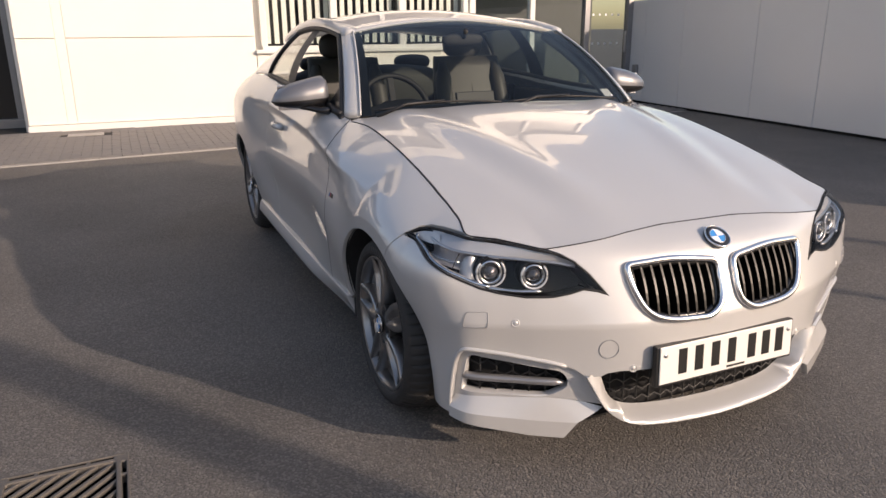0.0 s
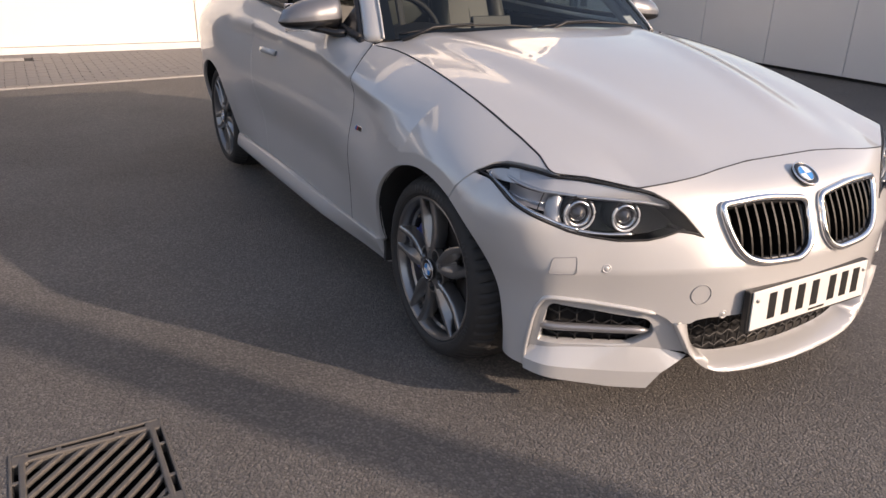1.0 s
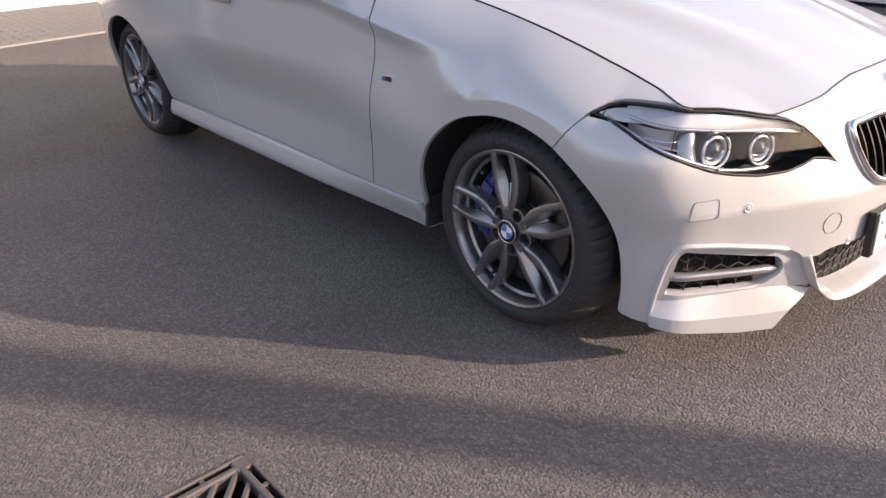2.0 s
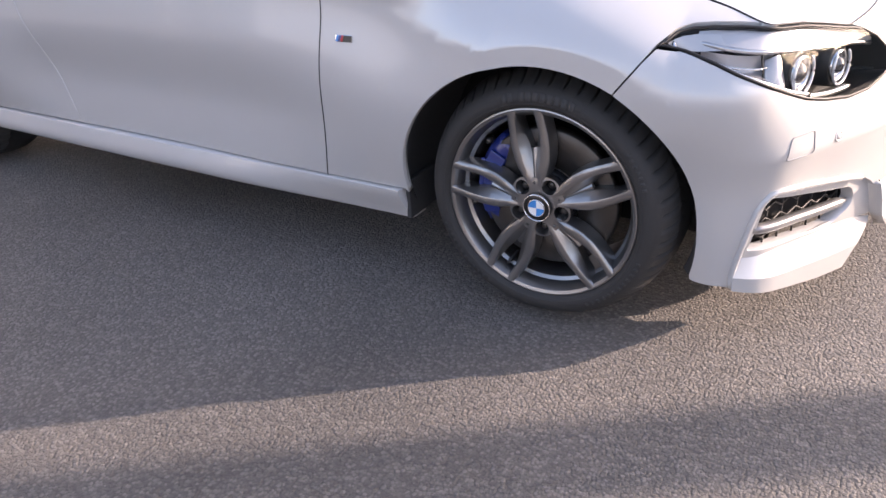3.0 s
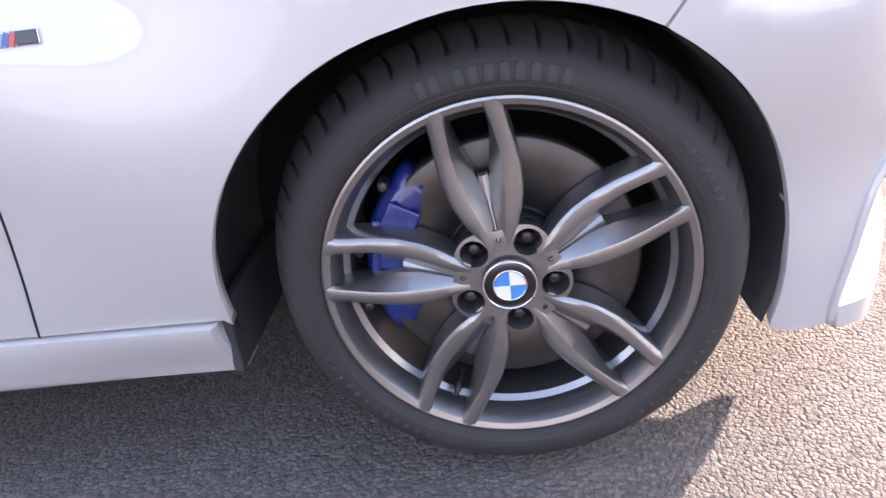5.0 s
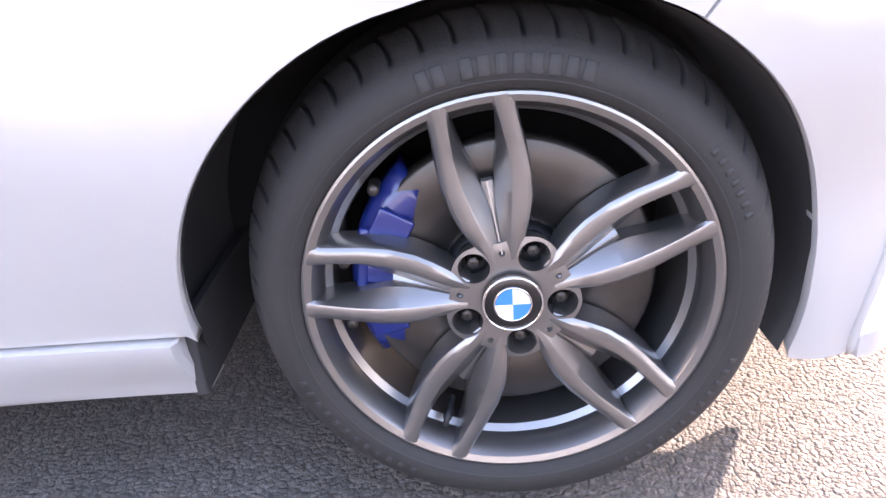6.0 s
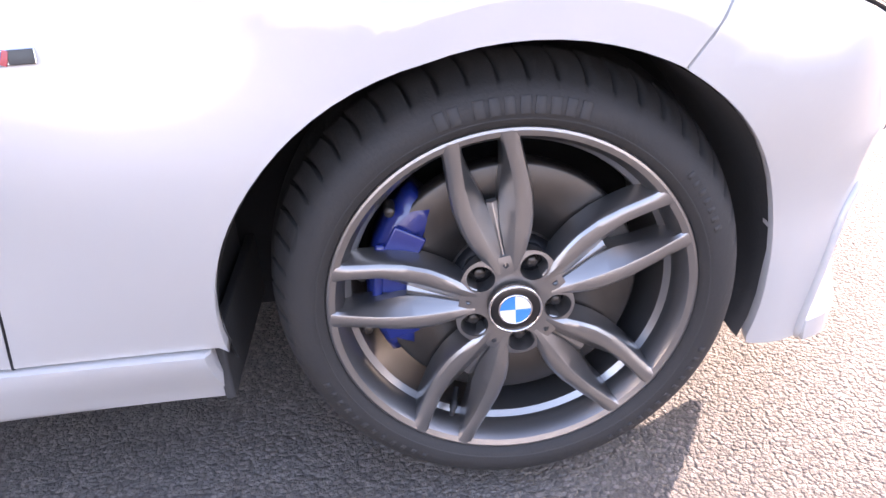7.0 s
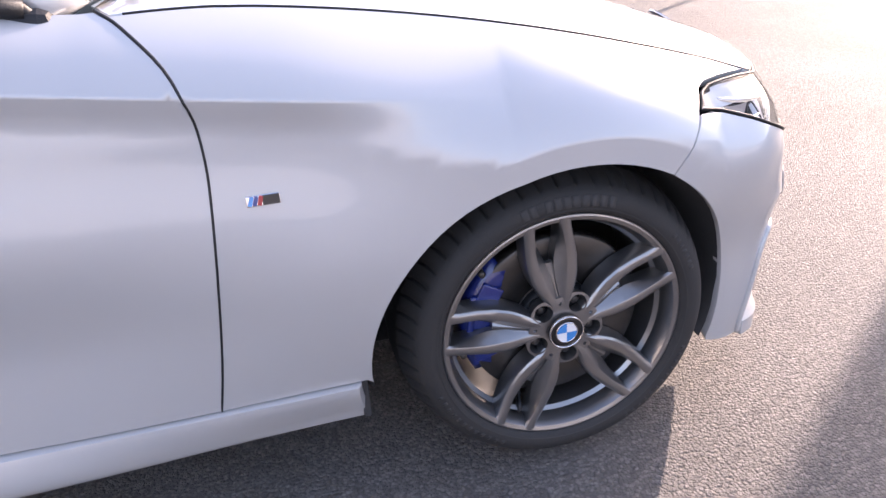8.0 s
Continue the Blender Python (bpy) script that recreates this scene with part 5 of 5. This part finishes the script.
def wheel_set():
    w = WHEEL_MESH
    def keep(name, bm, mat):
        me = bpy.data.meshes.new(name)
        bm.to_mesh(me)
        bm.free()
        me.materials.append(mat)
        me.polygons.foreach_set("use_smooth", [True] * len(me.polygons))
        w[name] = me
    keep("tyre", tyre_bmesh(), RUBBER)
    w["tyre"].transform(Matrix.Translation((0, 0.018, 0)))
    keep("rim", lathe([(r * 1.02, d + 0.0205) for r, d in [(0.2235, 0.010), (0.2275, -0.010), (0.2285, -0.016), (0.2265, -0.0215), (0.2235, -0.0225), (0.2165, -0.0195), (0.2085, -0.004), (0.2065, 0.010), (0.2065, 0.016), (0.199, 0.022),
                       (0.1965, 0.035), (0.198, 0.10), (0.205, 0.19), (0.215, 0.20), (0.222, 0.195), (0.213, 0.10), (0.213, 0.03)]], 96, close=True), ALLOY)
    keep("spoke_a", spoke_bmesh(1), ALLOY)
    keep("spoke_b", spoke_bmesh(-1), ALLOY)
    for k in ("spoke_a", "spoke_b"):
        w[k].set_sharp_from_angle(angle=radians(24))
    w["rim"].set_sharp_from_angle(angle=radians(35))
    keep("web", web_bmesh(), ALLOY)
    w["web"].set_sharp_from_angle(angle=radians(24))
    w["hub"] = hub_mesh()
    w["hub"].materials.append(ALLOY)
    keep("hub_back", lathe([(0.0005, 0.036), (0.070, 0.036), (0.078, 0.044), (0.078, 0.10), (0.0005, 0.10)], 40), HOUSING)
    keep("bolt", lathe([(0.0005, 0.016), (0.0070, 0.016), (0.0080, 0.018), (0.0080, 0.036)], 6), STEEL)
    keep("bolt_seat", lathe([(0.0085, 0.031), (0.0172, 0.026), (0.0172, 0.036)], 20), HOUSING)
    keep("disc", lathe([(0.078, 0.060), (0.082, 0.052), (0.166, 0.052), (0.170, 0.055), (0.170, 0.080), (0.164, 0.084), (0.080, 0.084)], 72), STEEL)
    keep("disc_bell", lathe([(0.0005, 0.040), (0.064, 0.040), (0.076, 0.046), (0.080, 0.060)], 48), SATIN)
    keep("valve", lathe([(0.0005, -0.010), (0.0035, -0.010), (0.004, -0.002), (0.0055, 0.0), (0.0055, 0.010), (0.004, 0.014), (0.004, 0.03)], 14), BLACK)
    keep("mark", box(bmesh.new(), (0, 0, 0), (0.012, 0.0016, 0.020), 0.0006, seg=1), RUBBER_MARK)
    keep("line", lathe([(0.2425, -0.0078), (0.2435, -0.0098), (0.2445, -0.0090)], 96), RUBBER_MARK)


wheel_set()


def wheel(at, spin=0.0, label="grey five-double-spoke alloy wheel with low-profile tyre"):
    w = place("wheel", WHEEL_MESH["rim"], None, car, label, at=at)
    place("tyre", WHEEL_MESH["tyre"], None, w, "black tyre with grooved shoulders")
    place("tyre_line", WHEEL_MESH["line"], None, w)
    turn = lambda a: pose(0, 0, 0, 0, -a, 0)
    for k in range(5):
        a = 36 + 72 * k + spin
        place("spoke", WHEEL_MESH["spoke_a"], None, w, at=turn(a))
        place("spoke", WHEEL_MESH["spoke_b"], None, w, at=turn(a))
        place("spoke_web", WHEEL_MESH["web"], None, w, at=turn(a))
        m = turn(72 * k + spin) @ pose(0.0565, 0, 0)
        place("bolt", WHEEL_MESH["bolt"], None, w, at=m)
        place("bolt_seat", WHEEL_MESH["bolt_seat"], None, w, at=m)
    place("hub", WHEEL_MESH["hub"], None, w, at=turn(spin))
    place("hub_back", WHEEL_MESH["hub_back"], None, w)
    place("brake_disc", WHEEL_MESH["disc"], None, w, "worn steel brake disc")
    place("disc_bell", WHEEL_MESH["disc_bell"], None, w)
    m = turn(252 + spin) @ pose(0.2005, 0, 0)
    place("valve", WHEEL_MESH["valve"], None, w, at=m @ pose(-0.008, 0.022, 0.004, 0, 0, 35))
    # raised sidewall marks, unreadable, as plain bars
    for a in list(np.linspace(72, 98, 8)) + [104, 107.5] + list(np.linspace(20, 38, 7)) + list(np.linspace(-60, -20, 12)) + list(np.linspace(200, 240, 12)):
        sc = 1.0 if 70 < a < 110 else 0.5
        place("sidewall_mark", WHEEL_MESH["mark"], None, w, at=turn(a) @ pose(0.259, -0.0095, 0, 0, 0, 0) @ pose(0, 0, 0, 0, 90, 0) @ pose(0, 0, 0, -14) @ Matrix.Diagonal((0.9 * sc + 0.1, 1, sc, 1)))
    return w


def caliper(cx, side, small=False):
    """Blue fixed caliper behind the axle, over the disc."""
    k = 0.85 if small else 1.0
    rows = []
    for a in np.linspace(radians(129), radians(211), 17):
        b = 1 - 0.25 * abs((a - radians(170)) / radians(41)) ** 3
        def pt(r, d):
            return (cx + k * r * math.cos(a), -side * (0.82 - d), HUB_Z + k * r * math.sin(a))
        rows.append([pt(0.118, 0.046), pt(0.124, 0.032 / b), pt(0.150, 0.024 / b), pt(0.178, 0.030 / b), pt(0.184, 0.044), pt(0.184, 0.10), pt(0.118, 0.10)])
    c = part("brake_caliper", loft(rows), BLUE, car, "blue painted brake caliper")
    for a0, wide in ((150, 0.050), (172, 0.030), (195, 0.050)):
        a = radians(a0)
        p = Vector((cx + k * 0.150 * math.cos(a), -side * 0.7968, HUB_Z + k * 0.150 * math.sin(a)))
        part("piston_boss", box(bmesh.new(), (0, 0, 0), (0.044, 0.007, 0.8 * wide), 0.0034, seg=3), BLUE, c, at=Matrix.Translation(p) @ pose(0, 0, 0, 0, 180 - a0, 0))
    part("bridge", box(bmesh.new(), (cx - k * 0.166, -side * 0.797, HUB_Z + 0.030), (0.014, 0.010, 0.10), 0.0045, (0, 8, 0)), BLUE, c)
    for a0 in (139, 168, 192):
        a = radians(a0)
        p = Vector((cx + k * 0.190 * math.cos(a), -side * 0.80, HUB_Z + k * 0.190 * math.sin(a)))
        part("pad_spring", lathe([(0.0005, -0.006), (0.006, -0.006), (0.007, 0.0), (0.007, 0.02)], 10), STEEL, c, at=Matrix.Translation(p))


for hx, spin in ((0.0, -9.0), (-WHEELBASE, 20.0)):
    for side in (1, -1):
        hub_y = 0.840 if hx == 0 else 0.835
        m = pose(hx, -side * hub_y, HUB_Z, 0, 0, 0 if side > 0 else 180)
        w = wheel(m, spin)
        cap = roundel(pose(0, -0.002, 0, 0, 0, 0), 0.0335, w, "centre_cap")
    
for hx in (0.0, -WHEELBASE):
    for side in (1, -1):
        caliper(hx, side, small=hx < 0)
        part("axle_hub", lathe([(0.05, 0.0), (0.05, 0.25)], 20), DARK, car, at=pose(hx, -side * (0.78 if side > 0 else 0.53), HUB_Z))

# ---- car: mirrors, wipers, cabin ----
def door_mirror(side):
    c = Vector((-0.93, -side * 0.85, 0.990))
    cap = part("door_mirror", loft_mirror(side, c, 0.0, 1.0), MIRROR_GREY, car, "grey metallic door mirror with black lower shell")
    part("lower_shell", loft_mirror(side, c, -1.0, 0.0), GLOSS_BLACK, cap)
    bm = bmesh.new()
    box(bm, (c.x - 0.052, c.y, c.z + 0.005), (0.006, 0.19, 0.105), 0.002)
    part("mirror_glass", bm, CHROME, cap, smooth=False)
    arm = [Vector((-0.86, -side * 0.745, 0.945)), Vector((-0.88, -side * 0.78, 0.945)), Vector((-0.91, -side * 0.82, 0.955)), c + Vector((-0.01, 0, -0.025))]
    part("mirror_arm", tube(arm, [0.030, 0.024, 0.022, 0.03], 10, flat=0.6), GLOSS_BLACK, cap)
    return cap


def loft_mirror(side, c, lo, hi):
    """Half of the egg-shaped shell, from height lo to hi of its section."""
    rows = []
    for u in np.linspace(-1, 1, 17):
        wdt = (1 - abs(u) ** (9.0 if u < 0 else 2.6)) ** 0.5
        row = []
        for t in np.linspace(0, 1, 11):
            v = lo + (hi - lo) * t
            x = 0.075 * wdt * (1 - abs(v) ** 2.6) ** 0.5 if abs(v) < 1 else 0.0
            taper = 1 - 0.24 * u
            h = (0.078 if v > 0 else 0.040) * wdt * taper
            row.append((c.x - 0.045 + x + 0.01 * (1 - abs(u)), c.y - side * 0.126 * u, c.z + v * h - 0.008 * u))
        rows.append(row)
    bm = loft(rows, caps=False, ring=False)
    return bm


for side in (1, -1):
    door_mirror(side)

# door handles
for side in (1, -1):
    xs_ = np.linspace(-1.50, -1.69, 9)
    def hp(x, out):
        s = s_at("x", x, 0.80)
        p = on_skin(s, 0.80, out)
        return Vector((p.x, p.y * side, p.z))
    part("door_handle", tube([hp(x, 0.006 + 0.022 * math.sin(math.pi * i / 8) ** 0.5) for i, x in enumerate(xs_)], 0.011, 8, flat=1.3), PAINT, doors[0 if side > 0 else 1])

# wipers
for q0, q1, v in ((-0.05, 0.86, 0.012), (-0.92, -0.10, 0.016)):
    pts = [Vector(screen((q + 1) / 2, v + 0.03 * math.sin(math.pi * (q - q0) / (q1 - q0)))) + Vector((0.014, 0, 0.010)) for q in np.linspace(q0, q1, 14)]
    wp = part("wiper", tube(pts, 0.0045, 6), BLACK, car, "black windscreen wiper")
    part("wiper_arm", tube([pts[0] + Vector((0.03, 0, -0.02)), pts[3] + Vector((0.012, 0, 0.008)), pts[7] + Vector((0.004, 0, 0.006))], [0.009, 0.006, 0.004], 8), BLACK, wp)

# cabin
boxed("cabin_floor", (-1.75, 0, 0.31), (2.2, 1.40, 0.04), TRIM_DARK, car, 0)
dash = bmesh.new()
rows = []
for y in np.linspace(-0.66, 0.66, 21):
    hood = 0.045 * math.exp(-((y + 0.36) / 0.16) ** 2) + 0.012 * math.exp(-(y / 0.14) ** 2)
    rows.append([(-0.66, y, 0.60), (-0.66, y, 0.905 - 0.02 * abs(y)), (-0.80, y, 0.935), (-0.98, y, 0.925 + hood), (-1.03, y, 0.90 + hood), (-1.05, y, 0.86), (-1.02, y, 0.70), (-0.98, y, 0.55)])
part("dashboard", loft(rows, dash), TRIM_DARK, car, "dark moulded dashboard")
for side in (1, -1):
    boxed("door_card", (-1.30, -side * 0.722, 0.66), (1.15, 0.05, 0.56), TRIM_DARK, car, 0.02)
    boxed("rear_side_trim", (-2.2, -side * 0.69, 0.66), (0.7, 0.05, 0.58), TRIM_DARK, car, 0.02)
# steering wheel, driver on the car's right
sw = part("steering_wheel", lathe([(0.178 + 0.014 * math.cos(a), 0.014 * math.sin(a)) for a in np.linspace(0, 2 * math.pi, 11)[:-1]], 48, close=True), TRIM_DARK, car, "black leather steering wheel",
          at=pose(-1.13, -0.36, 0.895, 0, 0, 90) @ pose(0, 0, 0, -22))
part("airbag_pad", blob(bmesh.new(), (0, 0.01, 0), (0.15, 0.05, 0.12)), TRIM_DARK, sw)
for a in (0, 180, 270):
    part("wheel_spoke", box(bmesh.new(), (0.11, 0, 0), (0.13, 0.015, 0.035), 0.006), TRIM_DARK, sw, smooth=False, at=pose(0, 0, 0, 0, a, 0))


def front_seat(y, back=0.0):
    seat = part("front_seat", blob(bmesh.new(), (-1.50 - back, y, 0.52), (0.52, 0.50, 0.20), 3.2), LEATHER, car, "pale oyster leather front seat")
    rows = []
    for t in np.linspace(0, 1, 12):
        z = 0.50 + 0.62 * t
        x = -1.68 - back - 0.20 * t
        w = 0.25 - 0.045 * t ** 2
        d = 0.075 - 0.015 * t
        row = []
        for a in np.linspace(0, 2 * math.pi, 21)[:-1]:
            c, s_ = math.cos(a), math.sin(a)
            row.append((x + d * math.copysign(abs(c) ** 0.6, c) + 0.03 * abs(s_) ** 6, y + w * math.copysign(abs(s_) ** 0.7, s_), z))
        rows.append(row)
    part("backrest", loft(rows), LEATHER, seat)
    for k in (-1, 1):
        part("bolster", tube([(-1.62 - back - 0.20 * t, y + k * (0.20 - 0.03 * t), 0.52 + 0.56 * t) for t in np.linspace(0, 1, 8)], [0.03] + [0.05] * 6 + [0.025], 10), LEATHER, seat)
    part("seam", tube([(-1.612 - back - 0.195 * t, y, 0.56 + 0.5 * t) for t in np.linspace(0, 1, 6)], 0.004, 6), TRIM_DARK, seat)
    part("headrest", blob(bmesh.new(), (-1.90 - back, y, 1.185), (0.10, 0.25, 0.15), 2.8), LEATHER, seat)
    for k in (-0.06, 0.06):
        part("headrest_post", tube([(-1.89 - back, y + k, 1.08), (-1.90 - back, y + k, 1.15)], 0.007, 8), SATIN, seat)


front_seat(-0.36, 0.13)
front_seat(0.36)
part("rear_bench", blob(bmesh.new(), (-2.42, 0, 0.55), (0.45, 1.20, 0.22), 3.4), BENCH, car, "dark grey leather rear bench")
bench = part("bench_back", blob(bmesh.new(), (-2.62, 0, 0.80), (0.20, 1.20, 0.50), 3.6), BENCH, car)
for y in (-0.33, 0.33):
    part("rear_headrest", blob(bmesh.new(), (-2.66, y, 1.06), (0.10, 0.26, 0.10), 2.8), TRIM_DARK, car)
boxed("parcel_shelf", (-2.80, 0, 0.975), (0.28, 1.15, 0.02), TRIM_DARK, car, 0.004)
boxed("headlining", (-1.80, 0, 1.285), (1.0, 0.94, 0.012), LINING, car, 0.004)
mir = part("cabin_mirror", blob(bmesh.new(), (-1.13, 0.0, 1.225), (0.03, 0.22, 0.06), 3), TRIM_DARK, car, "dark interior mirror")
part("mirror_stem", tube([(-1.09, 0, 1.27), (-1.12, 0, 1.235)], 0.012, 8), TRIM_DARK, mir)
boxed("screen_sticker", tuple(Vector(screen(0.925, 0.10)) + Vector((-0.006, 0, -0.004))), (0.055, 0.045, 0.002), LOGO_WHITE, car, 0, "small white paper sticker inside the windscreen", turn=(0, 32, 0))
display = boxed("dash_screen", (-0.985, 0.0, 0.945), (0.02, 0.20, 0.085), BENCH, car, 0.004, turn=(0, -15, 0))

# ---- drain ----
def drain():
    x0, x1, y0, y1 = DRAIN
    d = thing("drain_grate", "rusty cast-iron road gully grate with slanting bars", "drain", at=pose((x0 + x1) / 2, (y0 + y1) / 2, 0))
    w, h = x1 - x0, y1 - y0
    # pit walls and floor, blackened as if no light got in
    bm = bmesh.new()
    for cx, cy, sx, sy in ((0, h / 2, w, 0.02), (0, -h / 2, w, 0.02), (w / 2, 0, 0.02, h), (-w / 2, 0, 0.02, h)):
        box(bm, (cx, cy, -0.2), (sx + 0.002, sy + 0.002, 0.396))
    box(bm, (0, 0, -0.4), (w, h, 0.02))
    part("pit", bm, PIT_SHADE, d, smooth=False)
    bm = bmesh.new()
    a, b = w / 2 - 0.004, h / 2 - 0.004
    for cx, cy, sx, sy in ((0, b, w, 0.008), (0, -b, w, 0.008), (a, 0, 0.008, h - 0.018), (-a, 0, 0.008, h - 0.018)):
        box(bm, (cx, cy, -0.018), (sx, sy, 0.044), 0.002)
    part("outer_frame", bm, IRON, d, smooth=False)
    gx, gy = w / 2 - 0.032, h / 2 - 0.030
    bm = bmesh.new()
    for cx, cy, sx, sy in ((0, gy, 2 * gx, 0.016), (0, -gy, 2 * gx, 0.016), (gx, 0, 0.016, 2 * gy + 0.014), (-gx, 0, 0.016, 2 * gy + 0.014)):
        box(bm, (cx, cy, -0.014), (sx, sy, 0.036), 0.004)
    part("grate_rim", bm, IRON, d, smooth=False)
    for sx in (-1, 1):
        for k in (-0.45, 0.45):
            boxed("lug", (sx * (gx + 0.014), k * gy, -0.014), (0.022, 0.012, 0.03), IRON, d, 0.002)
            boxed("lug", (k * gx, sx * (gy + 0.014), -0.014), (0.012, 0.022, 0.03), IRON, d, 0.002)
        for sy in (-1, 1):
            boxed("corner_pad", (sx * (gx + 0.006), sy * (gy + 0.006), -0.013), (0.042, 0.042, 0.033), IRON, d, 0.006)
    # bars at a slant, clipped to the rim
    ca, sa = math.cos(radians(-43)), math.sin(radians(-43))
    for k in range(-7, 8):
        off = k * 0.038
        ts = []
        for s in np.linspace(-0.4, 0.4, 801):
            x, y = s * ca - off * sa, s * sa + off * ca
            if abs(x) < gx and abs(y) < gy:
                ts.append(s)
        if len(ts) > 20:
            m = (ts[0] + ts[-1]) / 2
            boxed("bar", (m * ca - off * sa, m * sa + off * ca, -0.009), (ts[-1] - ts[0], 0.013, 0.014), IRON, d, 0.003, turn=(0, 0, -43))
    return d


drain()


# ---- posts whose long shadows fall across the asphalt ----
def post(x, y, radius, height):
    p = thing("lamp_post", "galvanised steel lamp post on the car park edge", "lamp post", at=pose(x, y, 0), group="posts at the car park edge")
    part("shaft", lathe([(radius * 1.0, 0), (radius * 0.96, height)], 20), GALV, p, at=pose(0, 0, 0, 90))
    part("base", lathe([(0.001, 0.0), (radius * 1.5, 0.0), (radius * 1.5, 0.03), (radius, 0.05)], 20), GALV, p, at=pose(0, 0, 0, 90))
    part("head", blob(bmesh.new(), (0.2, 0, height), (0.6, 0.2, 0.09)), GALV, p)
    return p


shade = Vector((SUN_TO.x, SUN_TO.y)).normalized()
post(0 + shade.x * 8.5, -1.42 + shade.y * 8.5, 0.112, 4.6)
post(-0.85 + shade.x * 10, 2.44 + shade.y * 10, 0.045, 4.5)
post(-0.15 + shade.x * 8, 1.62 + shade.y * 8, 0.035, 4.0)


# ---- block pavers ----
def paver_mesh():
    bm = box(bmesh.new(), (0, 0, 0), (0.097, 0.196, 0.03), 0.004, seg=1)
    me = bpy.data.meshes.new("paver")
    bm.to_mesh(me)
    bm.free()
    return me


PM = paver_mesh()
rng = random.Random(4)
spots = []
for i in range(30):
    for j in range(62):
        d = kdir * (0.1 + j * 0.2 + (0.1 if i % 2 else 0)) + Vector((-0.09 - i * 0.1, 0, 0))
        p = K0 + d
        if p.x > WALL_X + 0.06 and (abs(p.x + 8.15) > 0.17 or abs(p.y + 2.02) > 0.31):
            spots.append((p.x, p.y))
near = [s for s in spots if -2.9 < s[1] < -0.3 and s[0] > -8.6][:300]
chosen = set(near)
ang = math.degrees(math.atan2(-kdir.x, kdir.y))
for x, y in near:
    place("paver", PM, PAVER, pave, smooth=False, at=pose(x, y, 0.004 + rng.uniform(-0.0015, 0.0015), rng.uniform(-.4, .4), 0, ang))
bm = bmesh.new()
for x, y in spots:
    if (x, y) not in chosen:
        bm2 = bmesh.ops.create_cube(bm, size=1.0, matrix=pose(x, y, 0.002, 0, 0, ang) @ Matrix.Diagonal((0.096, 0.195, 0.03, 1)))
tagged(part("paver_field", bm, PAVER, pave, smooth=False), kind="stuff")
